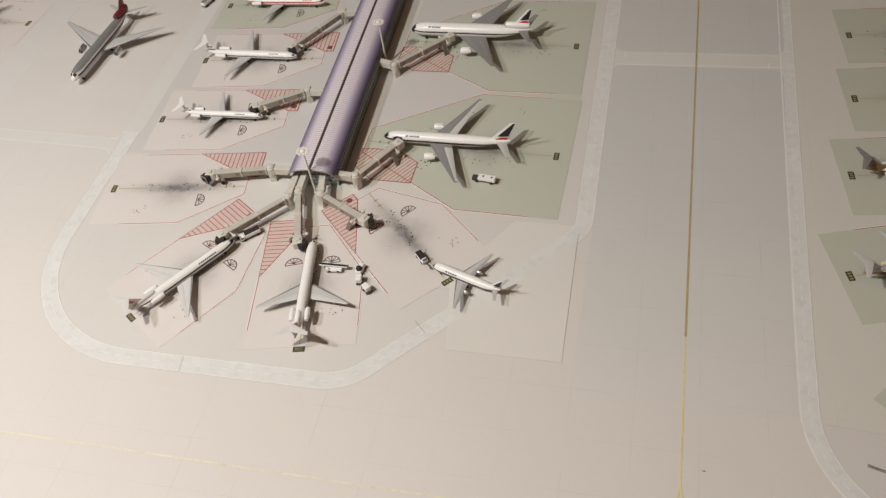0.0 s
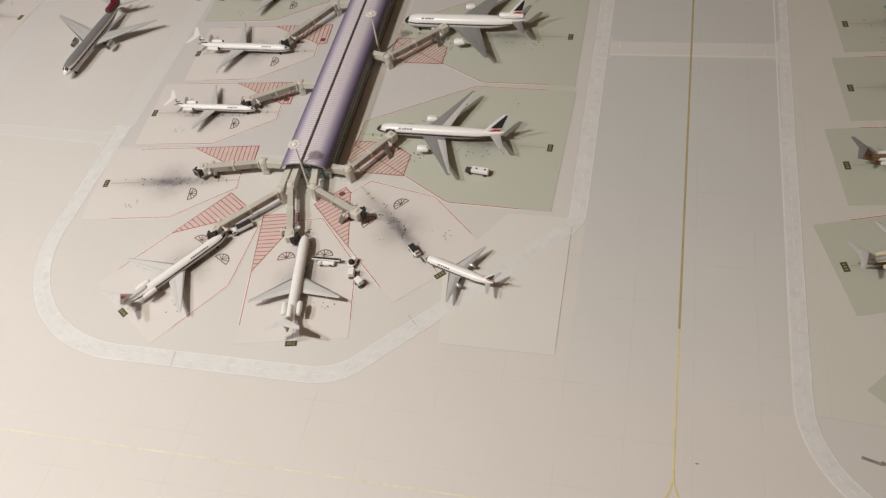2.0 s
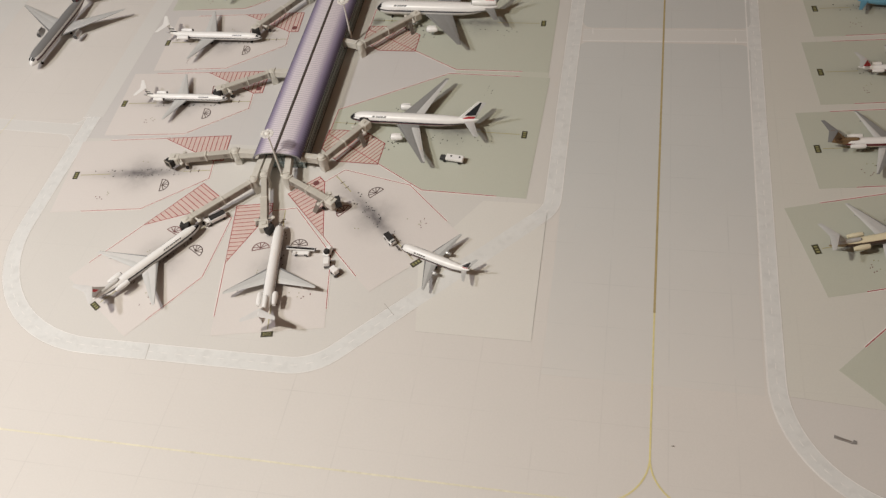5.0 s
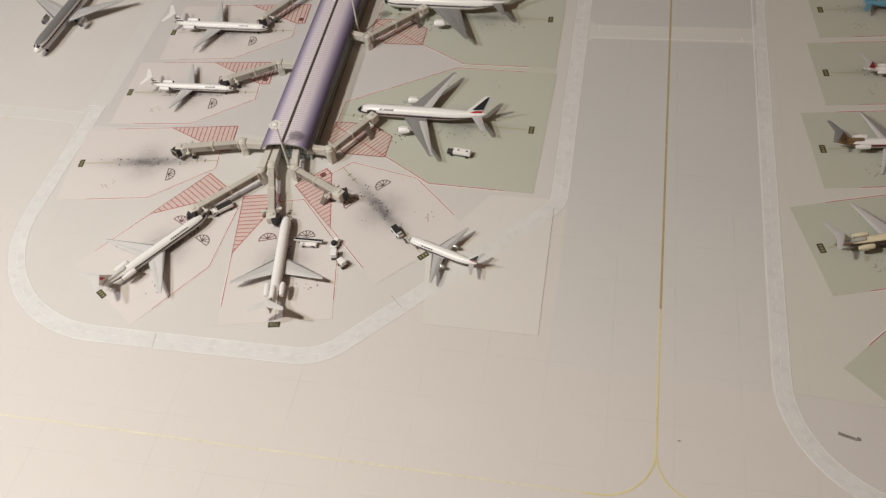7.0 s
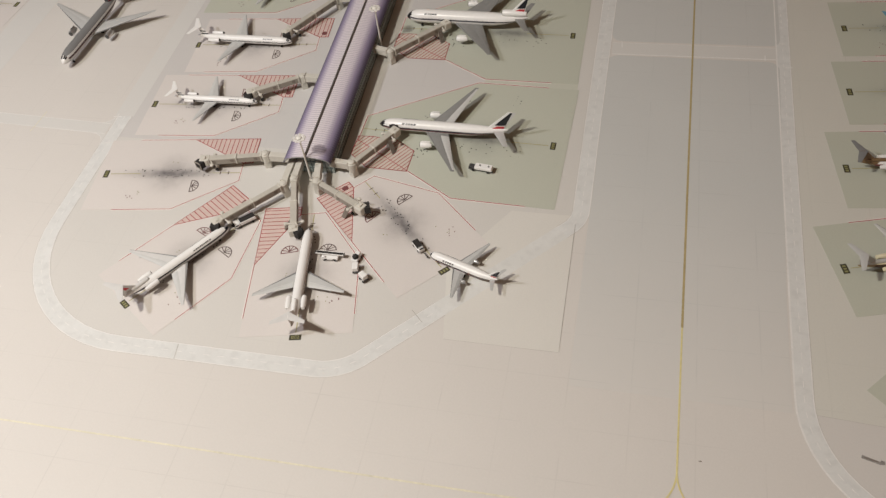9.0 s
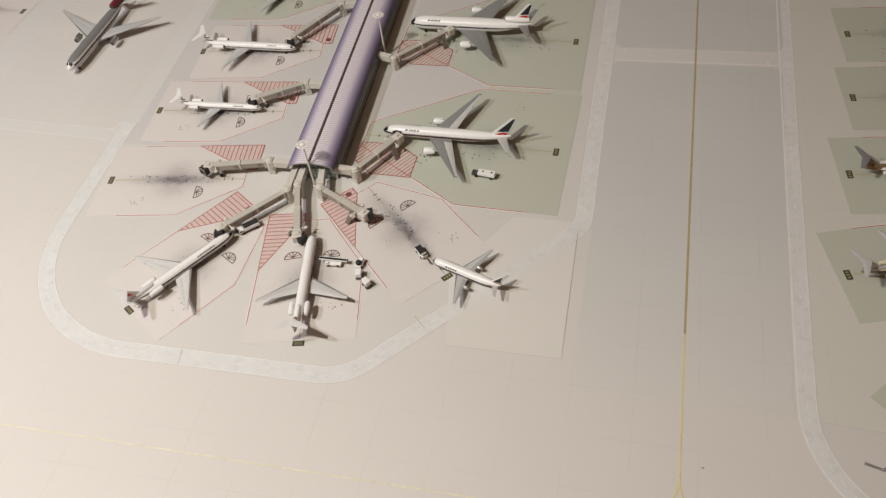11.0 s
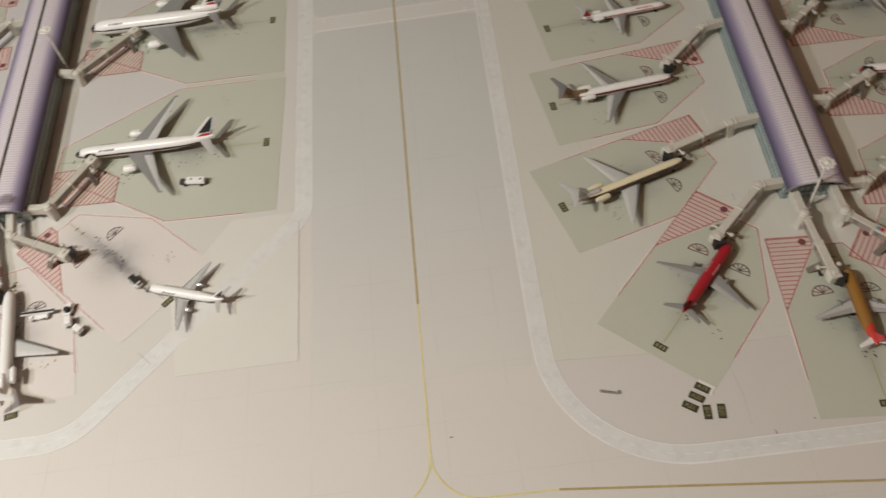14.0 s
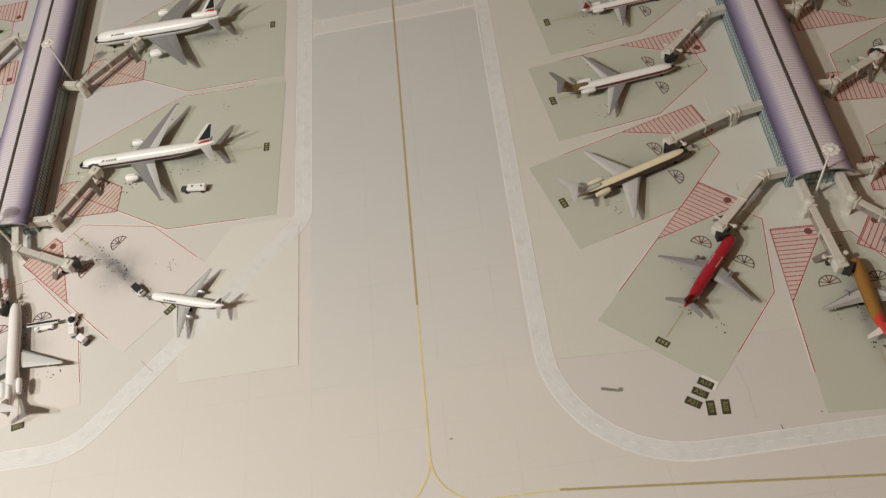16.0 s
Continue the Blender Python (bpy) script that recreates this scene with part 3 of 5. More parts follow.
def stand(place, angle, scale=1.0, wide=False, mat=GREEN, text="", back=-8):
    """A printed aircraft stand: sheet, red outline with white border, hatched jetway zone, lead-in line, fan marks, spots and gate sign.
    Local x runs from the gate sign along the lead-in line."""
    m = pose(place[0], place[1], 0, 0, 0, angle)
    k = 0.001 * scale
    out = [(x * k, y * k) for x, y in (WIDE if wide else SMALL)]
    ys = (out[0][1], out[-1][1])
    sheet = [(back * k, ys[1])] + [(out[-1])] + out[-2::-1] + [(back * k, ys[0])]
    tint = "pale" if mat is PALE else "grey-green"
    st = solid("stand_sheet", prism(sheet, Z1, Z3), mat, f"{tint} printed aircraft stand sheet with red outline", "stand sheet", at=m)
    part("border_line", ribbon(out, 0.0017 * scale, Z1, shift=0.0001, thick=Z3 - Z1 + 0.00003), WHITE_EDGE, st)
    part("outline", ribbon(out, (0.00055 if mat is PALE else 0.0007) * scale, Z4, shift=-0.0001), RED, st)
    zone = [(171, 10), (171, 33), (153, 47), (117, 47), (117, 22), (135, 11), (158, 9)] if wide else [(68.2, 41.2), (126.6, 40.9), (126.5, 11.2), (118.4, 11)]
    zone = [(x * k, y * k) for x, y in zone]
    part("hatch_ground", prism(zone, Z1, Z4 + 0.00002), FAINT_PINK if wide else PINK, st)
    hatch = ribbon(zone, 0.0007 * scale, Z5, closed=True)
    d = (math.cos(radians(57)), math.sin(radians(57))) if wide else (0.0, 1.0)
    pitch = 4.0 if mat is PALE or wide else 3.45
    for i in range(44):
        hit = clipped(zone, ((60 + pitch * i) * k, 26 * k), d)
        if hit:
            p = [((60 + pitch * i) * k + h * d[0], 26 * k + h * d[1]) for h in hit]
            part("hatch_line", ribbon(p, 0.00062 * scale, Z5), RED, st)
    part("hatch_border", hatch, RED, st)
    end = 170 if wide else 118
    for a, b in ((4, end * 0.26), (end * 0.80, end)):
        part("lead_in_line", ribbon([(a * k, 0), (b * k, 0)], 0.0007, Z4 + 0.00003), OLIVE_LINE, st)
    ticks = bmesh.new()
    for x in ((150, 158) if wide else (101, 108)):
        ribbon([(x * k, -0.0018), (x * k, 0.0018)], 0.0007, Z5, ticks)
    part("stop_mark", ticks, BLACK_INK, st)
    if not wide:
        part("round_spot", lathe([(0.0027 * scale, Z5), (0.0027 * scale, Z5 + 0.00006)], 16, at=(122 * k, 17 * k, 0)), BROWN_INK, st, "dark red round spot")
    for fx, fy, tilt in ((137, 38, 10), (137, -32, -10)) if wide else ((82, 15, 8), (82, -15, 4)):
        fan = bmesh.new()
        arc = [(0.0068 * math.cos(radians(a)), 0.0068 * math.sin(radians(a))) for a in range(-90, 91, 15)]
        ribbon(arc, 0.00072, Z5, fan, closed=True)
        for a in (-60, -30, 0, 30, 60):
            ribbon([(0.001, 0), (0.0068 * math.cos(radians(a)), 0.0068 * math.sin(radians(a)))], 0.00062, Z5, fan)
        bmesh.ops.transform(fan, matrix=pose(fx * k - 0.003, fy * k, 0, 0, 0, tilt), verts=fan.verts[:])
        if not wide:
            part("fan_mark", fan, BROWN_INK if fy > 0 else BLACK_INK, st)
    spots = bmesh.new()
    for cx, cy, n, spread in (((112, 22, 14, 4), (70, 9, 16, 12), (112, -18, 8, 5), (38, -55, 6, 3), (30, 12, 8, 6)) if wide else ((33, 0, 12, 5), (54, 0, 10, 5), (68, 0, 14, 6), (88, 0, 5, 6), (88, 0, 3, 3))):
        for _ in range(n):
            x, y = cx + rnd.gauss(0, spread), cy + (rnd.gauss(0, 4.2) if wide else rnd.choice((-3.4, 3.2)) + rnd.gauss(0, 0.9))
            r = rnd.uniform(0.00025, 0.00068)
            lathe([(r, Z5), (r, Z5 + 0.00004)], 6, at=(x * k, y * k, 0), bm=spots)
    part("oil_spatter", spots, OIL, st, kind="stuff")
    if not wide:
        for cx, cy, n, ink in ((34, -20, 3, SIGN_YELLOW), (29, -26, 5, BROWN_INK), (58, 15, 2, SIGN_YELLOW)):
            marks = bmesh.new()
            for _ in range(n):
                lathe([(0.0005, Z5), (0.0005, Z5 + 0.00004)], 6, at=((cx + rnd.gauss(0, 2.4)) * k, (cy + rnd.gauss(0, 2.4)) * k, 0), bm=marks)
            part("refuel_marks", marks, ink, st, kind="stuff")
    sign = part("gate_sign", prism([(-0.0023, -0.0044), (0.0023, -0.0044), (0.0023, 0.0044), (-0.0023, 0.0044)], Z1, Z4), SIGN_BLACK, st, "black gate sign with yellow characters")
    sign_marks(sign, text, Z4 + 0.00002, pose(0, 0, 0, 0, 0, -90))
    return st


stand((-0.4215, 0.5145), 6.8, 1.040, mat=PALE)
stand((-0.4172, 0.6092), 4.3, 1.052, mat=PALE, back=-4)
stand((-0.4102, 0.7018), 4.6, 1.058, mat=PALE, back=-1)
stand((-0.421, 0.800), 3.0, 1.045, mat=GREEN)
stand((-0.3398, 0.3822), 55.2, 1.030, mat=PALE, back=0)
stand((-0.1972, 0.3712), 100.5, 1.020, mat=PALE, text="B02", back=2)
stand((-0.1015, 0.4453), 135.0, 1.018, mat=PALE, back=0)
solid("paper_strip", prism([(-0.108, 0.655), (-0.046, 0.655), (-0.023, 0.655), (-0.023, 0.678), (-0.108, 0.678)], 0.0, Z1 * 0.7), GREEN_PLAIN, "grey-green paper strip between two stand sheets", "paper strip")
stand((-0.036, 0.589), 178.0, 1.0, wide=True, back=-12)
stand((-0.035, 0.7435), 179.7, 1.0, wide=True, back=-12)
stand((0.211, 0.772), 5.0)
stand((0.207, 0.681), 5.5)
stand((0.1956, 0.5865), 6.9, 1.028)
stand((0.1850, 0.4834), 15.7, 1.006)
stand((0.2248, 0.3613), 47.2, 1.003)
stand((0.3460, 0.3050), 85.8, 0.990)
stand((0.4897, 0.3670), 142.8)
stand((0.522, 0.4745), 172)
stand((0.529, 0.5630), 173)
stand((0.526, 0.6575), 179)
stand((-0.656, 0.758), 177, mat=PALE, back=-9)

# Spare gate signs lying loose on the apron
for text, x, y, a in (("A19", 0.2425, 0.3295, -38), ("A20", 0.2375, 0.324, -36), ("A21", 0.232, 0.3185, -36), ("B19", 0.241, 0.3135, -96), ("B20", 0.2495, 0.313, -98)):
    tile = solid("gate_sign", prism([(-0.0047, -0.0023), (0.0047, -0.0023), (0.0047, 0.0023), (-0.0047, 0.0023)], 0, 0.0005), SIGN_BLACK,
                 "black loose gate sign with yellow characters on paper", "gate sign", at=pose(x, y, Z1, 0, 0, a), group="loose gate signs")
    sign_marks(tile, text, 0.00052)
    if text == "A19":
        part("paper_backing", prism([(-0.0040, -0.0018), (0.0066, -0.0018), (0.0066, 0.0044), (-0.0040, 0.0044)], 0, 0.0003), TRIM_WHITE, tile, "white paper backing")


# ---- piers ----
def pier(place, angle, length):
    """A terminal pier: glazed walls, arched ribbed roof with a dark ridge strip and a glazed gable. Local y runs along it from the gable."""
    m = pose(place[0], place[1], 0, 0, 0, angle)
    p = thing("terminal_pier", m, "model terminal pier with lilac arched roof and teal glazing", "terminal")
    half, eave, rise = 0.0185, 0.0188, 0.0060
    part("wall", box((0.0008, length, eave), (-half, length / 2, eave / 2)), GLASS_TEAL, p, "teal glazed side wall")
    part("wall", box((0.0008, length, eave), (half, length / 2, eave / 2)), GLASS_TEAL, p, "teal glazed side wall")
    arch = [(half * math.cos(math.pi * i / 16), eave + rise * math.sin(math.pi * i / 16)) for i in range(17)]
    gable = bmesh.new()
    ring = [(-half, 0)] + [(x, z) for x, z in arch[::-1]] + [(half, 0)]
    f = [gable.verts.new((x, 0.0004, z)) for x, z in ring]
    b = [gable.verts.new((x, 0.0012, z)) for x, z in ring]
    gable.faces.new(f)
    gable.faces.new(b[::-1])
    for i in range(len(f)):
        gable.faces.new((f[i], f[(i + 1) % len(f)], b[(i + 1) % len(f)], b[i]))
    part("gable", gable, GLASS_TEAL, p, "teal glazed end wall")
    bars = bmesh.new()
    for sx in (-1, 1):
        n = int(length / 0.0036)
        for i in range(n):
            box((0.0005, 0.0006, eave), (sx * (half + 0.0005), 0.002 + i * 0.0036, eave / 2), bm=bars)
        for z in (0.0004, 0.006, 0.0122):
            box((0.0006, length, 0.0005), (sx * (half + 0.00055), length / 2, z), bm=bars)
    for i in range(9):
        x = -half + 0.0022 + i * (2 * half - 0.0044) / 8
        top = eave + rise * math.sqrt(max(0.0, 1 - (x / half) ** 2)) - 0.001
        box((0.0006, 0.0005, top), (x, 0.0, top / 2), bm=bars)
    for z in (0.006, 0.0125, 0.0185):
        box((2 * half - 0.001, 0.0005, 0.0006), (0, -0.0002, z), bm=bars)
    part("mullions", bars, MULLION, p, "dark green glazing bars", kind="stuff")
    R, over = half + 0.002, 0.008
    roof = bmesh.new()
    rows = []
    n = int((length + over) / 0.0013)
    for j in range(n + 1):
        y = -over + j * 0.0013
        lift = 0.00028 if j % 2 else 0.0
        top = []
        for i in range(21):
            a = math.pi * i / 20
            r = 1 + lift / 0.02
            top.append(roof.verts.new((R * r * math.cos(a), y, eave - 0.001 + (rise + 0.0018) * r * math.sin(a))))
        rows.append(top)
    for a, b in zip(rows, rows[1:]):
        for i in range(20):
            roof.faces.new((a[i], a[i + 1], b[i + 1], b[i]))
    under = []
    for y in (-over, -over + n * 0.0013):
        under.append([roof.verts.new(((R - 0.0012) * math.cos(math.pi * i / 20), y, eave - 0.001 + (rise + 0.0006) * math.sin(math.pi * i / 20))) for i in range(21)])
    for i in range(20):
        roof.faces.new((under[0][i + 1], under[0][i], under[1][i], under[1][i + 1]))
        roof.faces.new((rows[0][i + 1], rows[0][i], under[0][i], under[0][i + 1]))
        roof.faces.new((rows[-1][i], rows[-1][i + 1], under[1][i + 1], under[1][i]))
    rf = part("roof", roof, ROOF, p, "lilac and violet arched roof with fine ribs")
    peak = eave - 0.001 + rise + 0.0018
    part("ridge_strip", box((0.0021, length + over - 0.0004, 0.0012), (0, (length - over) / 2, peak + 0.0002), 0.0003), GROOVE, rf, "dark ridge strip")
    rim = bmesh.new()
    for i in range(20):
        a, b = math.pi * i / 20, math.pi * (i + 1) / 20
        rod((R * math.cos(a), -over, eave - 0.001 + (rise + 0.0012) * math.sin(a)), (R * math.cos(b), -over, eave - 0.001 + (rise + 0.0012) * math.sin(b)), 0.0005, rim, 6)
    part("gable_rim", rim, GREY_WING, rf, "pale roof rim over the end wall", smooth=True)
    return p


pier((-0.2345, 0.537), 1.6, 0.75)
pier((0.3555, 0.4645), -3.2, 0.75)


def mast(place, height=0.048):
    """An apron floodlight mast: tapered pole and a flower-like ring of lamp globes."""
    t = thing("floodlight_mast", pose(place[0], place[1], place[2], 0, 0, 20), "white model floodlight mast with a ring of lamp globes", "light mast", "floodlight masts")
    h = height - place[2]
    part("pole", lathe([(0.0011, 0), (0.0010, 0.004), (0.0006, h)], 10), MAST, t, smooth=True)
    part("foot", lathe([(0.0020, 0), (0.0020, 0.0012), (0.0012, 0.0018)], 12), MAST, t)
    part("hub", lathe([(0.0006, h - 0.002), (0.0022, h - 0.0006), (0.0022, h + 0.0008), (0.0006, h + 0.0016)], 12), MAST, t, smooth=True)
    for i in range(9):
        a = 2 * math.pi * i / 9
        g = lathe([(0.0004, -0.0009), (0.0014, -0.0006), (0.0018, 0), (0.0014, 0.0006), (0.0004, 0.0009)], 10, at=(0.0040 * math.cos(a), 0.0040 * math.sin(a), h))
        part("lamp_globe", g, FROSTED, t, smooth=True)
        part("arm", rod((0, 0, h), (0.0034 * math.cos(a), 0.0034 * math.sin(a), h), 0.0004, sides=6), MAST, t)


mast((-0.2335, 0.5275, 0))
mast((0.353, 0.4555, 0), 0.046)
mast((-0.2165, 0.707, 0))


# ---- jetways ----
def jetway(p0, p1, p2, parked=False, emblem=False, domed=False, top=0.0150, drop=0.0015):
    """A passenger bridge: fixed stub at the pier wall, rotunda on a pedestal, telescopic tunnel, drive column and cab with dark canopy."""
    a, b, c = (Vector(q) for q in (p0, p1, p2))
    m = pose(b.x, b.y, 0, 0, 0, math.degrees(math.atan2(c.y - b.y, c.x - b.x)))
    t = thing("jetway", m, "beige plastic model passenger bridge with dark cab canopy", "jetway", "jetways round the piers")
    inv = m.inverted()
    la = inv @ Vector((a.x, a.y, 0))
    run = (c - b).length
    wide, tall = 0.0055, 0.0063
    d = la.length
    turn = pose(0, 0, 0, 0, 0, math.degrees(math.atan2(la.y, la.x)))
    r = 0.0039 if domed else 0.0034
    part("stub", box((d + 0.004, wide, tall), (0, 0, 0), 0.0004, turn=Matrix()), JETWAY, t).matrix_basis = turn @ Matrix.Translation((d / 2 + 0.002, 0, top - tall / 2))
    rot = part("rotunda", lathe([(r, top - 0.0078), (r, top - 0.0005), (r - 0.0004, top - 0.0001)], 20), JETWAY, t, smooth=True)
    high, cap = (0.0018, 0.0031) if domed else (0.0006, 0.0024)
    part("rotunda_cap", lathe([(cap, top - 0.0001), (cap, top + high * 0.5), (cap * 0.87, top + high * 0.8), (cap * 0.45, top + high)], 18), JETWAY, rot, smooth=True)
    part("joint_plate", box((0.0009, wide + 0.0012, tall + 0.0012), (0, 0, 0), 0.0002), JETWAY, t).matrix_basis = turn @ Matrix.Translation((0.0030, 0, top - tall / 2 + 0.0003))
    part("pedestal", box((0.0058, 0.0058, top - 0.0078), (0, 0, (top - 0.0078) / 2), 0.0005), JETWAY, t)
    slope = -math.atan2(drop, run)
    hull = JETWAY_TUNNEL if parked or b.x < -0.19 else JETWAY

    def tunnel(x0, x1, w, h, dz):
        n = x1 - x0
        mid = (x0 + x1) / 2
        z = top - tall / 2 - drop * mid / run + dz
        return box((n, w, h), (mid, 0, z), 0.00035, turn=Euler((0, -slope, 0)).to_matrix().to_4x4())

    t1 = part("tunnel", tunnel(0.003, run * 0.55, wide * 0.86, tall * 0.86, 0), hull, t)
    t2 = part("tunnel", tunnel(run * 0.45, run - 0.004, wide, tall, 0), hull, t)
    for owner, x0, x1, w in ((t1, 0.007, run * 0.44, wide * 0.86), (t2, run * 0.49, run - 0.007, wide)):
        for sy in (-1, 1):
            mid = (x0 + x1) / 2
            part("side_panel", box((x1 - x0 + 0.004, 0.0002, 0.0048), (mid, sy * w / 2, top - tall / 2 - drop * mid / run - 0.0004), turn=Euler((0, -slope, 0)).to_matrix().to_4x4()), JETWAY_SIDE, owner)
            x = x0
            while x + 0.004 < x1:
                z = top - tall / 2 - drop * x / run
                part("window_panel", box((0.0030, 0.0006, 0.0030), (x + 0.002, sy * w / 2, z + 0.0002), 0), JETWAY_DARK, owner)
                x += 0.0165
    for x in (0.004, run * 0.46, run - 0.0065):
        z = top - tall / 2 - drop * x / run
        part("collar_ring", box((0.0012, wide + 0.0009, tall + 0.0008), (x, 0, z), 0.0002), JETWAY, t)
    cz = top - drop - tall / 2
    cab = part("cab", box((0.0078, 0.0082, 0.0072), (run - 0.0022, 0, cz), 0.0010), JETWAY, t)
    part("roof_unit", box((0.0030, 0.0036, 0.0010), (run - 0.0026, 0.0006, cz + 0.0040), 0.0003), JETWAY, cab)
    head = pose(run - 0.002, 0, 0, 0, 0, 52)
    hood = bmesh.new()
    for i, g in enumerate((0.0, 0.0004, 0.0, 0.0004)):
        box((0.0013, 0.0070 + g, 0.0064 + g), (0.0030 + 0.0012 * i, 0, cz - 0.0001), 0.0003, bm=hood)
    bmesh.ops.transform(hood, matrix=head, verts=hood.verts[:])
    fold = part("canopy", hood, RUBBER, cab, "black folding canopy")
    if parked:
        rim = bmesh.new()
        for sy in (-1, 1):
            box((0.0007, 0.0006, 0.0070), (0.0074, sy * 0.0034, cz - 0.0001), bm=rim)
            box((0.0007, 0.0062, 0.0006), (0.0074, 0, cz - 0.0001 + sy * 0.0032), bm=rim)
        bmesh.ops.transform(rim, matrix=head, verts=rim.verts[:])
        part("canopy_rim", rim, JETWAY_SIDE, fold, "grey canopy rim")
    if emblem:
        for dx, ink in ((-0.0013, SKY_BLUE), (0.0013, RED_PAINT)):
            part("emblem", box((0.0024, 0.0030, 0.0003), (0.0246 + dx, 0, top - drop * 0.0246 / run + 0.0001), turn=Euler((0, -slope, 0)).to_matrix().to_4x4()), ink, t2, "small blue and red emblem")
    col = run * 0.80
    part("drive_column", box((0.0018, 0.0052, cz - 0.0016), (col, 0, (cz - 0.0016) / 2 + 0.0014), 0.0003), JETWAY, t)
    for sy in (-1, 1):
        part("wheel", lathe([(0.0016, -0.0006), (0.0016, 0.0006)], 14, axis="x", at=(0, 0, 0)), RUBBER, t).matrix_basis = Matrix.Translation((col, sy * 0.0030, 0.0023)) @ pose(0, 0, 0, 0, 0, 90)
    st = bmesh.new()
    for i in range(9):
        box((0.0036, 0.0011, 0.0007), (run - 0.0125 - 0.0003 * i, -wide / 2 - 0.0010 - 0.0007 * i, cz - 0.0008 - i * 0.00105), bm=st)
    for dx in (-0.0019, 0.0019):
        rod((run - 0.0125 + dx, -wide / 2 - 0.0004, cz + 0.0004), (run - 0.0150 + dx, -wide / 2 - 0.0068, 0.0008), 0.00035, st, 6)
    part("service_stair", st, JETWAY_DARK, t)
    for sy in (-1, 1):
        arm = part("outrigger", rod((run - 0.0085, sy * wide * 0.3, cz + 0.0016), (run - 0.0100, sy * 0.0066, cz + 0.0006), 0.0007, sides=8), JETWAY, t)
        part("end_cap", lathe([(0.0006, -0.0008), (0.0016, -0.0004), (0.0016, 0.0006), (0.0007, 0.0011)], 12, at=(run - 0.0100, sy * 0.0068, cz + 0.0006)), JETWAY, arm, smooth=True)
    return t


for g in (((-0.2165, 0.693), (-0.202, 0.689), (-0.1565, 0.7405)), ((-0.214, 0.5385), (-0.198, 0.537), (-0.171, 0.584), False, False, True), ((-0.226, 0.533), (-0.222, 0.514), (-0.176, 0.490)),
          ((-0.243, 0.533), (-0.242, 0.515), (-0.2248, 0.4602)), ((-0.250, 0.533), (-0.249, 0.508), (-0.293, 0.461)), ((-0.2525, 0.540), (-0.276, 0.540), (-0.332, 0.530), True, False, True),
          ((-0.2555, 0.646), (-0.277, 0.646), (-0.322, 0.620)), ((-0.2595, 0.777), (-0.279, 0.774), (-0.317, 0.712)),
          ((0.341, 0.535), (0.319, 0.532), (0.2660, 0.5137)), ((0.3375, 0.471), (0.320, 0.470), (0.2778, 0.4308)), ((0.341, 0.457), (0.341, 0.440), (0.3432, 0.3885), False, False, True),
          ((0.368, 0.457), (0.368, 0.438), (0.398, 0.404), False, True, True), ((0.3745, 0.463), (0.393, 0.462), (0.425, 0.482)), ((0.378, 0.546), (0.396, 0.544), (0.437, 0.5655)),
          ((0.3835, 0.634), (0.399, 0.631), (0.426, 0.655)), ((0.346, 0.646), (0.329, 0.643), (0.2887, 0.6052)), ((0.352, 0.745), (0.336, 0.742), (0.300, 0.700))):
    jetway(*g)


# ---- aircraft ----
def wing_shape(root, chord_r, tip, chord_t, thick=0.11, kink=None):
    """A tapered wing: root and tip leading edges, chords along -x, and an optional kink (fraction, chord)."""
    bm = bmesh.new()
    outline = [(0, 0), (0.03, 0.35), (0.2, 0.55), (0.5, 0.42), (0.98, 0.06), (1, 0), (0.98, -0.05), (0.5, -0.22), (0.2, -0.32), (0.03, -0.25)]
    root, tip = Vector(root), Vector(tip)
    secs = [(root, chord_r)]
    if kink:
        secs.append((root.lerp(tip, kink[0]), kink[1]))
    secs.append((tip, chord_t))
    up = (tip - root).cross(Vector((1, 0, 0))).normalized()
    if up.z < 0 or abs(up.z) < 1e-3 and up.y < 0:
        up = -up
    rings = []
    for le, c in secs:
        rings.append([bm.verts.new(le + Vector((-c * u, 0, 0)) + up * (c * thick * v)) for u, v in outline])
    n = len(outline)
    for a, b in zip(rings, rings[1:]):
        for i in range(n):
            bm.faces.new((a[i], a[(i + 1) % n], b[(i + 1) % n], b[i]))
    bm.faces.new(rings[0])
    bm.faces.new(rings[-1][::-1])
    return bm


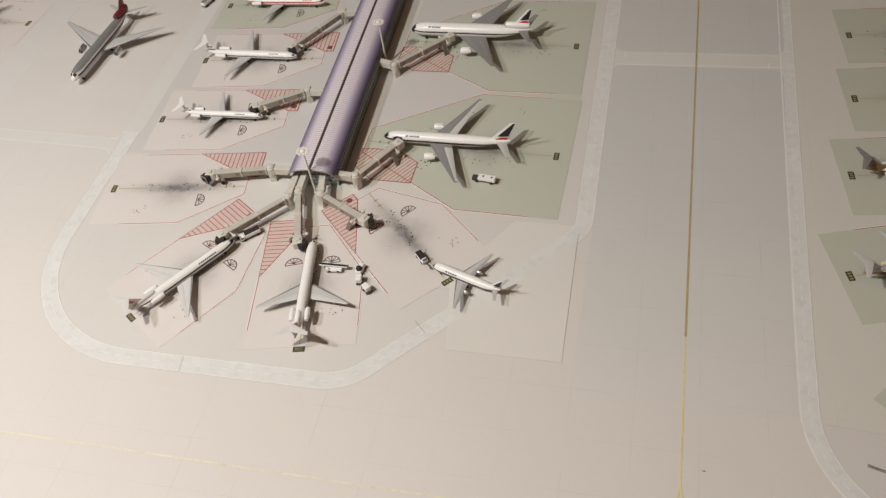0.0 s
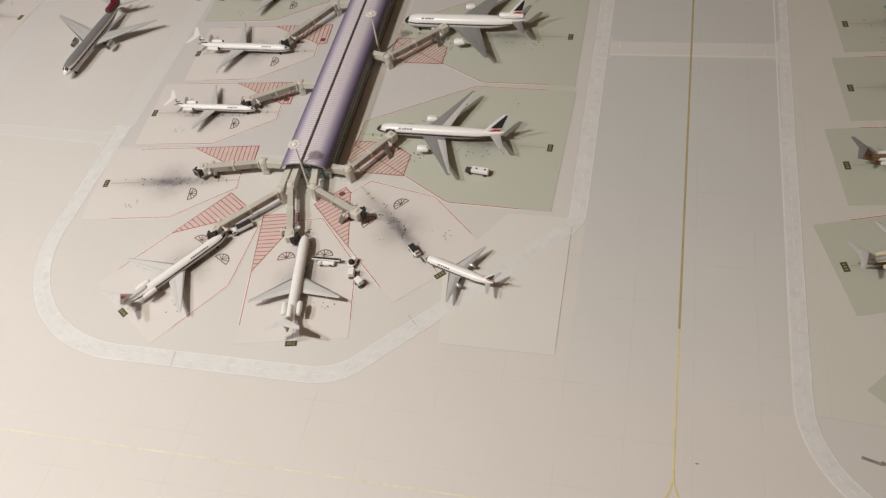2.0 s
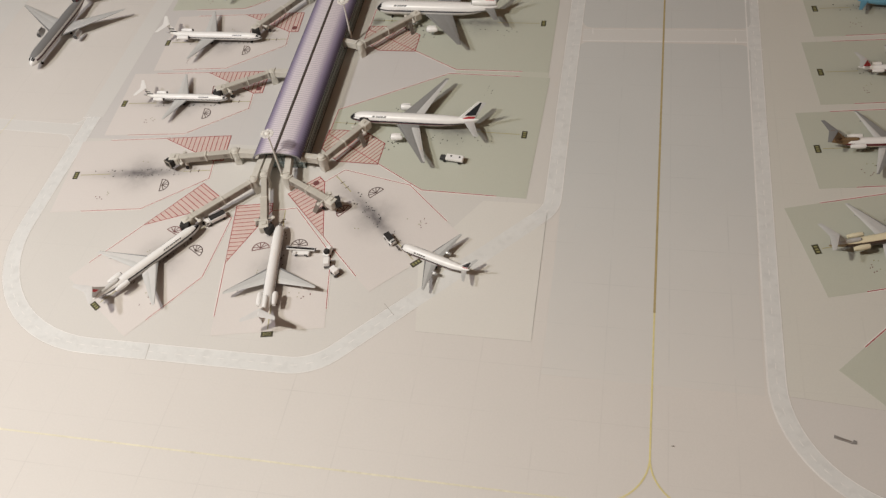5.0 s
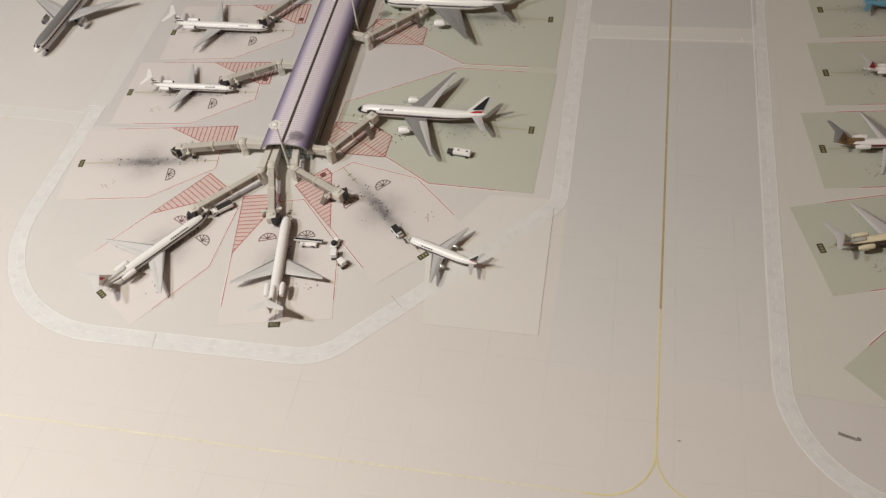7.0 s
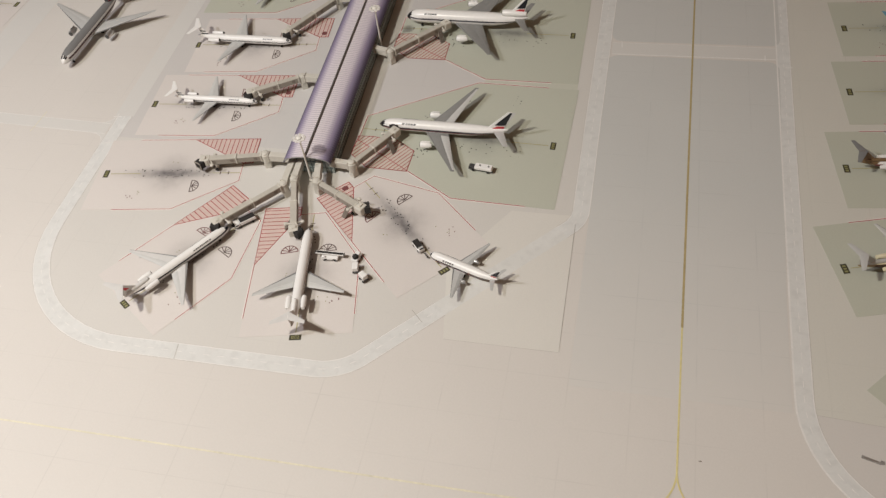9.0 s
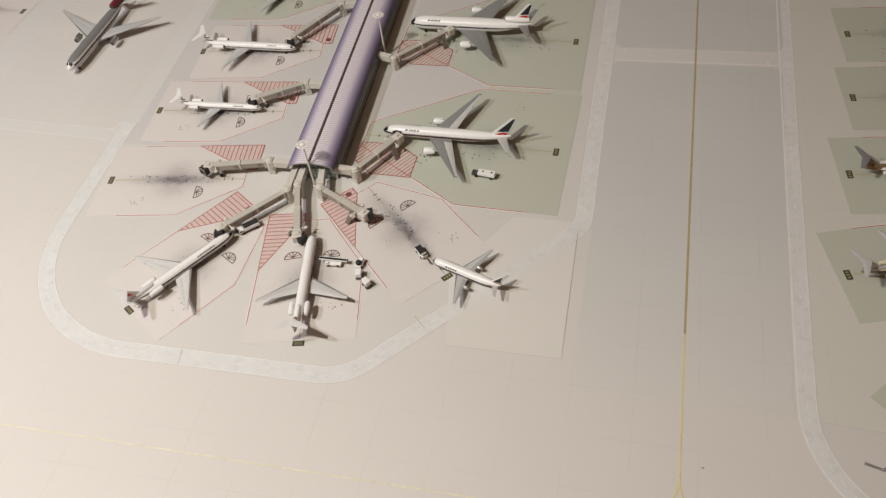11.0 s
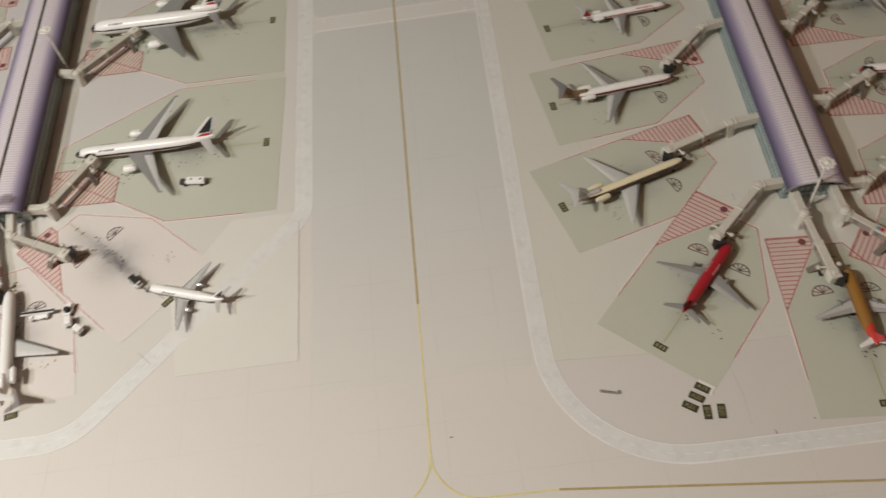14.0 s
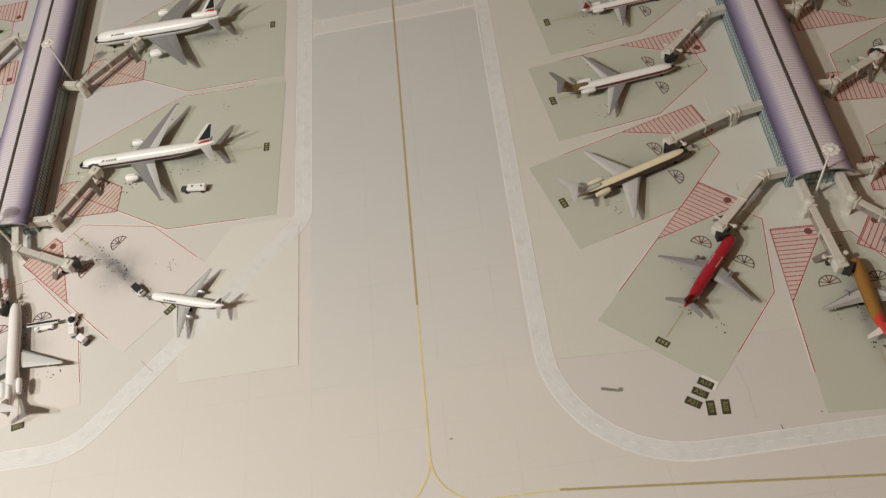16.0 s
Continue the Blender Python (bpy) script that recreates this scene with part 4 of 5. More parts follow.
def aircraft(label, place, heading, length, kind, skin, wings=GREY_WING, fin=WHITE, stab=None, nacelle=None, fin_extra=None, titles=None, fat=None, span=None, rear=False, sweep=None):
    """A die-cast airliner. kind: 'twin', 'trijet' (wing and tail), 't_twin' (rear engines, T-tail), 't_tri'."""
    R = length * {"twin": 0.0455, "trijet": 0.055, "t_twin": 0.040, "t_tri": 0.042}[kind]
    if kind == "twin" and length < 0.08:
        R = length * 0.064
    if fat:
        R = length * fat
    clear = {"twin": 0.0046 if length > 0.08 else 0.0030, "trijet": 0.0050}.get(kind, 0.0032)
    zc = clear + R
    if nacelle is None:
        nacelle = WHITE
    stab = stab or wings
    d = Vector((math.cos(radians(heading)), math.sin(radians(heading)), 0))
    c = Vector((*place, 0)) - d * (length / 2)
    t = thing("model_airliner", pose(c.x, c.y, 0.0007, 0, 0, heading), label, "model aircraft", "parked model airliners")
    bm = bmesh.new()
    prof = [(0.0, 0.05), (0.008, 0.28), (0.022, 0.48), (0.045, 0.69), (0.075, 0.86), (0.11, 0.96), (0.15, 1), (0.3, 1), (0.5, 1), (0.64, 1), (0.72, 0.95), (0.80, 0.81), (0.88, 0.58), (0.95, 0.33), (0.99, 0.17), (1.0, 0.06)]
    rings = []
    S = 20
    for s, r in prof:
        off = -(1 - r) * 0.28 * R if s < 0.2 else (1 - r) * 0.72 * R
        rings.append([bm.verts.new((length * (0.5 - s), R * r * math.cos(2 * math.pi * i / S), zc + off + R * r * math.sin(2 * math.pi * i / S))) for i in range(S)])
    for a, b in zip(rings, rings[1:]):
        for i in range(S):
            bm.faces.new((a[i], a[(i + 1) % S], b[(i + 1) % S], b[i]))
    bm.faces.new(rings[0])
    bm.faces.new(rings[-1][::-1])
    if isinstance(skin, dict):
        skin = livery(skin["name"], skin["bands"], skin.get("nose"), length * (0.5 - skin.get("nose_at", 0.02)), R, zc, tail=skin.get("tail"), tail_x=-length * skin.get("tail_at", 0.3))
    body = part("fuselage", bm, skin, t, smooth=True)
    # cockpit glazing
    win = bmesh.new()
    for sy in (-1, 1):
        for a0, a1 in ((82, 60), (56, 36)):
            quad = []
            for s, a in ((0.026, a0), (0.026, a1), (0.050, a1), (0.050, a0)):
                r = 0.52 if s < 0.03 else 0.735
                off = -(1 - r) * 0.28 * R
                ang = radians(90 - sy * (90 - a))
                quad.append(win.verts.new((length * (0.5 - s) + 0.0002, R * r * 1.03 * math.cos(ang), zc + off + R * r * 1.03 * math.sin(ang))))
            win.faces.new(quad)
    part("cockpit_window", win, WINDOW, body)
    # cabin window rows and titles
    for sy in (-1, 1):
        rows = bmesh.new()
        n = int(length * 0.62 / 0.0016)
        for i in range(n):
            x = length * 0.36 - i * 0.0016
            box((0.0006, 0.0001, 0.0006), (x, sy * R * 0.985, zc + R * 0.20), bm=rows)
        part("cabin_windows", rows, WINDOW, body, kind="stuff")
        if titles:
            bars = bmesh.new()
            x = length * titles[1]
            for w in titles[2] if len(titles) > 2 else (0.0024, 0.0016, 0.0017, 0.0020, 0.0021) if length > 0.11 else (0.0016, 0.0012, 0.0013, 0.0015, 0.0014):
                a = radians(48 if length > 0.06 else 36)
                box((w, 0.0015 if length > 0.11 else 0.0009, 0.0002), (x, 0, 0), bm=bars, turn=None)
                for v in bars.verts[-8:]:
                    q = Vector(v.co)
                    v.co = (q.x - 0.45 * sy * q.y, sy * (R * 1.005 * math.cos(a) + q.z * math.cos(a) - q.y * math.sin(a)), zc + R * 1.005 * math.sin(a) + q.z * math.sin(a) + q.y * math.cos(a))
                x -= w + 0.0006
            part("title_bar", bars, titles[0], body)
    big = kind in ("twin", "trijet")
    span = length * span if span else length * {"twin": 0.93, "trijet": 0.94, "t_twin": 0.76, "t_tri": 0.755}[kind]
    small = kind == "twin" and length < 0.08
    cr = length * {"twin": 0.175 if small else 0.172, "trijet": 0.19 if fat else 0.215}.get(kind, 0.155)
    lead = length * {"twin": 0.12 if small else 0.125, "trijet": 0.085, "t_twin": 0.02, "t_tri": 0.06}[kind]
    back = span / 2 * math.tan(radians(sweep or {"twin": 24 if small else 31.5, "trijet": 36, "t_twin": 20, "t_tri": 33}[kind]))
    tip = length * (0.030 if big else 0.024)
    rise = span / 2 * 0.09
    wz = zc - R * 0.55
    for sy in (-1, 1):
        w = part("wing", wing_shape((lead, sy * R * 0.3, wz), cr, (lead - back, sy * span / 2, wz + rise), tip, 0.10, (0.36, cr * 0.58)), wings, t, smooth=True)
        edge = DARK_WING if wings is LIGHT_WING else GREY_WING
        part("leading_edge", wing_shape((lead + 0.0002, sy * R * 0.9, wz + rise * 0.08), cr * 0.15, (lead - back + 0.0002, sy * span / 2 * 0.985, wz + rise), length * 0.008, 0.30, (0.36, cr * 0.09)), edge, w, smooth=True)
        a, b = 0.16, 0.97
        ca, cb = cr * (1 - 0.42 * a / 0.36), cr * 0.58 + (tip - cr * 0.58) * (b - 0.36) / 0.64
        part("flap", wing_shape((lead - back * a - ca * 0.53, sy * span / 2 * a, wz + rise * a), ca * 0.48, (lead - back * b - cb * 0.54, sy * span / 2 * b, wz + rise * b), cb * 0.47, 0.15), wings if kind == "trijet" else MID_FLAP if small else FLAP_GREY, w, smooth=True)
        if big:
            at = 0.50 if kind == "trijet" and not fat else 0.36
            ey = sy * span / 2 * at
            er = length * {"twin": 0.026 if small else 0.0265, "trijet": 0.0250}[kind]
            ex = lead - back * at + length * (0.065 if small else 0.115 if kind == "twin" else 0.12)
            if rear:
                ex -= length * 0.15
            ez = wz + rise * at - er * 0.85
            el = length * (0.085 if small else 0.086)
            e = part("engine", lathe([(er * 0.86, 0.0), (er * 0.98, -el * 0.12), (er, -el * 0.35), (er * 0.85, -el * 0.75), (er * 0.55, -el)], 18, axis="x", at=(ex, ey, ez)), nacelle, t, smooth=True)
            part("intake", lathe([(er * 0.74, 0.0003), (er * 0.72, 0.0005)], 16, axis="x", at=(ex, ey, ez)), DARK_METAL, e)
            part("pylon", box((el * 0.7, 0.0008, er * 0.9), (ex - el * 0.55, ey, ez + er * 0.95), 0.0002), nacelle, e)
        for i in range(3):
            f = 0.30 + 0.2 * i
            lx = lead - back * f - cr * (0.60 - 0.34 * f)
            part("flap_fairing", box((length * 0.03, 0.0007, 0.0007), (lx, sy * span / 2 * f, wz + rise * f - 0.0006), 0.0002), wings, w)
    # fin and tailplane
    fh = length * {"twin": 0.165, "trijet": 0.115, "t_twin": 0.095, "t_tri": 0.108}[kind]
    fx = -length * {"twin": 0.33, "trijet": 0.36, "t_twin": 0.36, "t_tri": 0.33}[kind]
    fc = length * {"twin": 0.135, "trijet": 0.11, "t_twin": 0.088, "t_tri": 0.155}[kind]
    tz = zc + R * 0.80
    sweep = fh * math.tan(radians({"twin": 47, "trijet": 46, "t_tri": 50}.get(kind, 40)))
    base = tz + (R * 0.95 if kind == "trijet" else 0)
    f = part("fin", wing_shape((fx, 0, base - R * 0.35), fc, (fx - sweep, 0, base + fh), fc * (0.26 if big else 0.38), 0.10), WHITE if fin is BLUE_FIN and fin_extra else fin, t, smooth=True)
    if fin is BLUE_FIN and fin_extra:
        for nm, lo, hi, c0, c1, ink in (("fin_panel", 0.27, 0.97, 0.82, 0.48, BLUE_FIN), ("fin_stripe", 0.06, 0.21, 0.86, 0.55, fin_extra)):
            ch = [fc * (1 - 0.74 * h) for h in (lo, hi)]
            p0, p1 = ((fx - sweep * h - c * (0.985 - k), 0, base - R * 0.35 + (fh + R * 0.35) * h) for h, c, k in ((lo, ch[0], c0), (hi, ch[1], c1)))
            part(nm, wing_shape(p0, ch[0] * c0, p1, ch[1] * c1, 0.17), ink, f, smooth=True)
    elif fin is PALE_WING and fin_extra:
        at = [(fx - sweep * h - fc * (1 - 0.62 * h) * 0.30, 0, base - R * 0.35 + (fh + R * 0.35) * h) for h in (0.46, 0.78)]
        part("fin_emblem", wing_shape(at[0], fc * 0.30, at[1], fc * 0.24, 0.30), fin_extra, f, "small dark red emblem", smooth=True)
    elif fin is WHITE and fin_extra:
        for h in (0.16, 0.42):
            part("fin_stripe", wing_shape((fx - sweep * h - fc * 0.02, 0, base - R * 0.35 + (fh + R * 0.35) * h), fc * (1 - 0.6 * h), (fx - sweep * (h + 0.10) - fc * 0.02, 0, base - R * 0.35 + (fh + R * 0.35) * (h + 0.12)), fc * (0.92 - 0.6 * h), 0.13), fin_extra, f, smooth=True)
    elif fin in (BLUE_FIN, RED_PAINT, DEEP_RED):
        part("fin_edge", wing_shape((fx + 0.0003, 0, base - R * 0.30), fc * 0.26, (fx - sweep + 0.0003, 0, base + fh + 0.0001), fc * 0.09, 0.24), WHITE if fin is BLUE_FIN else fin, f, smooth=True)
    sw = length * (0.185 if big else 0.13)
    if big:
        sx, sz, sc = -length * 0.378, zc + R * 0.42, length * 0.085
    else:
        sx, sz, sc = fx - sweep * 0.98 + length * 0.012, base + fh - 0.0003, length * 0.075
    for sy in (-1, 1):
        part("tailplane", wing_shape((sx, 0, sz), sc, (sx - sw * 0.62, sy * sw, sz + (sw * 0.08 if big else 0)), sc * 0.42, 0.09), stab, t, smooth=True)
    # rear engines
    if not big:
        er, el, ex = length * 0.021, length * 0.115, 0.215 if kind == "t_tri" else 0.245
        for sy in (-1, 1):
            e = part("engine", lathe([(er * 0.84, 0.0), (er, -el * 0.15), (er, -el * 0.6), (er * 0.72, -el)], 16, axis="x", at=(-length * ex, sy * (R * 0.92 + er), zc + R * 0.35)), nacelle, t, smooth=True)
            part("intake", lathe([(er * 0.70, 0.0003), (er * 0.66, 0.0005)], 14, axis="x", at=(-length * ex, sy * (R * 0.92 + er), zc + R * 0.35)), DARK_METAL, e)
    if kind in ("trijet", "t_tri"):
        er = length * (0.027 if kind == "trijet" else 0.0175)
        ez = tz + er * (0.75 if kind == "trijet" else 0.30)
        e = part("tail_engine", lathe([(er * 0.85, 0), (er, -length * 0.02), (er, -length * 0.13), (er * 0.65, -length * 0.19)], 16, axis="x", at=(fx + length * 0.065, 0, ez)), fin if kind == "t_tri" or fin is DEEP_RED else nacelle, t, smooth=True)
        part("intake", lathe([(er * 0.72, 0.0003), (er * 0.68, 0.0005)], 14, axis="x", at=(fx + length * 0.065, 0, ez)), DARK_METAL, e)
    # undercarriage
    for gx, gy in ((length * 0.38, 0), (-length * 0.03, R * 0.9), (-length * 0.03, -R * 0.9)):
        g = part("gear_leg", rod((gx, gy, 0.0012), (gx, gy, clear + R * 0.5), 0.0004, sides=6), DARK_METAL, t)
        for s in (-1, 1):
            part("wheel", lathe([(0.0011, -0.0004), (0.0011, 0.0004)], 12, axis="x"), RUBBER, g).matrix_basis = Matrix.Translation((gx, gy + s * 0.0007, 0.0011)) @ pose(0, 0, 0, 0, 0, 90)
    return t


W, NAVY, MAROON = (0.80, 0.79, 0.77), (0.022, 0.024, 0.036), (0.19, 0.035, 0.04)
aircraft("white twin-jet model airliner with navy cheatline and fin", (-0.1883, 0.5928), 178.9, 0.114, "twin", {"name": "white_navy_livery", "bands": [(-0.35, (0.7, 0.69, 0.67)), (-0.26, W), (-0.10, MAROON), (0.14, NAVY), (1, W)], "nose": (0.03, 0.03, 0.03), "nose_at": 0.036}, fin=BLUE_FIN, fin_extra=RED_PAINT, titles=(BLUE_FIN, 0.30), stab=LIGHT_WING)
aircraft("white wide-body trijet model airliner with navy fin", (-0.1998, 0.7498), 178.8, 0.1215, "trijet", {"name": "white_navy_wide_livery", "bands": [(-0.35, (0.7, 0.69, 0.67)), (-0.05, W), (0.14, NAVY), (1, W)], "nose": (0.03, 0.03, 0.03), "nose_at": 0.036}, fin=BLUE_FIN, fin_extra=RED_PAINT, titles=(BLUE_FIN, 0.33))
aircraft("white slender twin-jet model airliner with white T-tail", (-0.3080, 0.7046), -0.4, 0.101, "t_twin", {"name": "white_thin_line_livery", "bands": [(-0.3, (0.72, 0.71, 0.69)), (-0.16, W), (0.06, NAVY), (1, W)]}, wings=LIGHT_WING, fin=WHITE, fin_extra=BLUE_FIN, stab=WHITE, titles=(BLUE_FIN, 0.30))
aircraft("white short twin-jet model airliner with white T-tail", (-0.3118, 0.6140), 1.0, 0.083, "t_twin", {"name": "white_short_livery", "bands": [(-0.3, (0.72, 0.71, 0.69)), (-0.14, W), (0.08, NAVY), (1, W)]}, wings=LIGHT_WING, fin=WHITE, fin_extra=BLUE_FIN, stab=WHITE, titles=(BLUE_FIN, 0.28))
aircraft("white model airliner with twin red cheatlines", (-0.308, 0.800), 1.5, 0.095, "t_twin", {"name": "white_red_livery", "bands": [(-0.35, W), (-0.1, (0.5, 0.04, 0.05)), (0.25, W), (0.5, (0.5, 0.04, 0.05)), (1, W)]}, wings=LIGHT_WING, fin=RED_PAINT, titles=(RED_PAINT, 0.34))
aircraft("white-topped trijet model airliner with navy cheatline", (-0.2815, 0.4622), 55.9, 0.098, "t_tri", span=0.82, sweep=32.5, skin={"name": "white_top_navy_livery", "bands": [(0.06, (0.60, 0.60, 0.59)), (0.36, (0.028, 0.028, 0.036)), (1, (0.80, 0.79, 0.77))]}, wings=PALE_WING, fin=PALE_WING, stab=PALE_WING, nacelle=WHITE, fin_extra=RED_PAINT, titles=(BLUE_FIN, 0.30, (0.0014, 0.0011, 0.0014, 0.0012, 0.0010, 0.0014, 0.0012, 0.0014, 0.0011)))
aircraft("plain white trijet model airliner with grey wings", (-0.2152, 0.4690), 100.0, 0.097, "t_tri", WHITE, span=0.72, sweep=32.5, wings=LIGHT_WING, fin=WHITE, stab=PALE_WING)
aircraft("white small twin-jet model airliner with navy fin", (-0.1138, 0.4548), 160.2, 0.0590, "twin", {"name": "white_small_livery", "bands": [(-0.3, (0.7, 0.69, 0.67)), (-0.12, MAROON), (0.14, NAVY), (1, W)]}, wings=LIGHT_WING, fin=BLUE_FIN, stab=LIGHT_WING, nacelle=SILVER, fin_extra=RED_PAINT, titles=(BLUE_FIN, 0.26), span=0.98, rear=True)
aircraft("bare-metal trijet model airliner with red tail", (-0.5330, 0.6485), -92.4, 0.122, "trijet", fat=0.050, sweep=33.5, span=0.985, skin={"name": "grey_metal_livery", "bands": [(-0.1, (0.5, 0.5, 0.5)), (0.2, (0.085, 0.045, 0.05)), (0.5, (0.62, 0.61, 0.6)), (1, (0.20, 0.20, 0.20))], "nose": (0.75, 0.74, 0.72), "nose_at": 0.05}, wings=LIGHT_WING, fin=DEEP_RED, nacelle=SILVER)
aircraft("white trijet model airliner with maroon band and bronze tail", (0.2938, 0.5950), 6.0, 0.0935, "t_tri", {"name": "white_maroon_livery", "bands": [(-0.15, (0.68, 0.64, 0.58)), (0.40, (0.17, 0.03, 0.035)), (1, W)], "tail": (0.20, 0.13, 0.07), "tail_at": 0.37}, wings=GREY_WING, fin=BROWN_PAINT, stab=DARK_WING)
aircraft("cream trijet model airliner with brown belly", (0.2803, 0.5075), 17.6, 0.0945, "t_tri", {"name": "cream_brown_livery", "bands": [(0.66, (0.075, 0.048, 0.036)), (1, (0.76, 0.69, 0.49))], "tail": (0.30, 0.24, 0.15), "tail_at": 0.40}, wings=LIGHT_WING, fin=LIGHT_WING, stab=LIGHT_WING, nacelle=CREAM)
aircraft("crimson small twin-jet model airliner with grey wings", (0.2886, 0.4287), 47.2, 0.0687, "twin", CRIMSON, fat=0.056, span=0.95, wings=GREY_WING, fin=DEEP_RED, stab=GREY_WING, nacelle=GREY_WING, titles=(PALE_TITLE, 0.16))
aircraft("mustard small twin-jet model airliner with red and white tail", (0.3544, 0.3973), 86.2, 0.0590, "twin", fat=0.070, span=1.04, sweep=24, skin={"name": "mustard_red_tail_livery", "bands": [(1, (0.27, 0.135, 0.035))], "tail": (0.50, 0.05, 0.035), "tail_at": 0.34}, wings=LIGHT_WING, fin=RED_PAINT, stab=WHITE, nacelle=GREY_WING)
aircraft("white twin-jet model airliner with red tail and cheatline", (0.311, 0.685), 5.0, 0.077, "t_twin", {"name": "white_red_line_livery", "bands": [(-0.2, W), (0.1, (0.5, 0.04, 0.05)), (1, W)]}, wings=GREY_WING, fin=RED_PAINT, stab=LIGHT_WING, titles=(RED_PAINT, 0.31, (0.0020, 0.0014, 0.0017, 0.0019, 0.0016, 0.0020)))
aircraft("light blue model airliner on its stand", (0.325, 0.779), 5.0, 0.080, "twin", SKY_BLUE, wings=LIGHT_WING, fin=SKY_BLUE, stab=SKY_BLUE)
aircraft("white model airliner with red cheatline and nose", (0.4335, 0.5755), 174.0, 0.09, "t_tri", {"name": "white_red_nose_livery", "bands": [(-0.1, W), (0.3, (0.45, 0.05, 0.05)), (1, W)], "nose": (0.5, 0.05, 0.05), "nose_at": 0.03}, wings=GREY_WING, fin=RED_PAINT)
aircraft("white model airliner with grey wings", (0.424, 0.668), 178.0, 0.09, "t_twin", WHITE, wings=GREY_WING)
aircraft("white model airliner on a far stand", (-0.79, 0.79), 165.0, 0.09, "twin", WHITE, wings=GREY_WING, fin=BLUE_FIN)


# ---- vehicles ----
def wheels(t, xs, half, r=0.0011):
    for x in xs:
        for s in (-1, 1):
            part("wheel", lathe([(r, -0.0005), (r, 0.0005)], 12, axis="x"), RUBBER, t).matrix_basis = Matrix.Translation((x, s * half, r)) @ pose(0, 0, 0, 0, 0, 90)


def truck(name, label, place, heading, length, wide, tall, roof_mat, body_mat, hatches=(), cab_mat=None):
    """A service truck: chassis, body with separate roof, cab with windscreen, wheels."""
    t = thing(name, pose(*place, 0.0007, 0, 0, heading), label, "vehicle")
    part("chassis", box((length, wide * 0.8, 0.0012), (0, 0, 0.0017), 0.0002), DARK_METAL, t)
    bl = length * 0.74
    body = part("body", box((bl, wide, tall - 0.0022), (-length * 0.13, 0, 0.0022 + (tall - 0.0022) / 2), 0.0006), body_mat, t)
    part("roof", box((bl * 0.94, wide * 0.86, 0.0004), (-length * 0.13, 0, tall + 0.0001), 0.0001), roof_mat, body)
    for hx in hatches:
        part("hatch", lathe([(0.0008, tall + 0.0003), (0.0008, tall + 0.0006)], 12, at=(hx * length, 0, 0)), RUBBER, body)
    low = 0.62 if cab_mat is None else 0.42
    cab = part("cab", box((length * 0.22, wide * (0.94 if cab_mat is None else 0.80), tall * low), (length * 0.37, 0, 0.0016 + tall * low / 2), 0.0004), cab_mat or body_mat, t)
    part("windscreen", box((0.0003, wide * 0.78, tall * low * 0.39), (length * 0.482, 0, 0.0016 + tall * low * 0.71)), WINDOW, cab)
    for s in (-1, 1):
        part("side_window", box((length * 0.12, 0.0003, tall * low * 0.36), (length * 0.39, s * wide * (0.47 if cab_mat is None else 0.40), 0.0016 + tall * low * 0.71)), WINDOW, cab)
    wheels(t, (-length * 0.32, length * 0.30), wide * 0.42)
    return t


truck("tank_truck", "white tank truck with two black roof hatches", (-0.0920, 0.5538), 172, 0.0205, 0.0056, 0.0052, WHITE, WHITE, (-0.34, 0.02), DARK_METAL)
truck("catering_truck", "white service truck with dark load bed beside the jetway", (-0.2735, 0.4730), 222, 0.0185, 0.0062, 0.0056, RUBBER, WHITE)
loader = thing("belt_loader", pose(-0.192, 0.4455, 0.0007, 0, 0, 183), "white belt loader with long dark conveyor beside the trijet", "vehicle")
part("body", box((0.0135, 0.0044, 0.0022), (0, 0.0006, 0.0024), 0.0005), WHITE, loader)
seat = part("driver_cab", box((0.0030, 0.0018, 0.0018), (0.0046, 0.0018, 0.0042), 0.0004), WHITE, loader)
part("windscreen", box((0.0003, 0.0014, 0.0010), (0.0062, 0.0018, 0.0045)), WINDOW, seat)
tilt = Euler((0, radians(-4), 0)).to_matrix().to_4x4()
boom = part("conveyor", box((0.0225, 0.0030, 0.0010), (0, -0.0014, 0.0050), 0.0002, turn=tilt), WHITE, loader)
part("belt", box((0.0215, 0.0018, 0.0003), (0, -0.0014, 0.0056), 0, turn=tilt), RUBBER, boom)
for x in (-0.0112, 0.0112):
    part("roller", rod((x, -0.0027, 0.0050 + x * 0.07), (x, -0.0001, 0.0050 + x * 0.07), 0.0006, sides=8), DARK_METAL, boom)
for x in (-0.004, 0.003):
    part("side_hatch", box((0.0022, 0.0002, 0.0010), (x, 0.0029, 0.0025)), WINDOW, loader)
wheels(loader, (-0.0045, 0.0045), 0.0020)
truck("service_truck", "white small truck with grey load bed", (-0.449, 0.803), 75, 0.018, 0.006, 0.006, GREY_WING, WHITE)


def cart(place, heading, body_mat, label):
    t = thing("baggage_cart", pose(*place, 0.0007, 0, 0, heading), label, "cart", "baggage train")
    part("bed", box((0.0072, 0.0048, 0.0008), (0, 0, 0.0022), 0.0002), DARK_METAL, t)
    part("cover", box((0.0066, 0.0046, 0.0042), (0, 0, 0.0047), 0.0006), body_mat, t)
    part("drawbar", rod((0.0035, 0, 0.0018), (0.0060, 0, 0.0016), 0.0003, sides=6), DARK_METAL, t)
    wheels(t, (-0.0022, 0.0022), 0.0021, 0.0009)


cart((-0.1685, 0.4365), 100, WHITE, "white covered baggage cart in a train")
cart((-0.1605, 0.4290), 140, WHITE, "white covered baggage cart in a train")


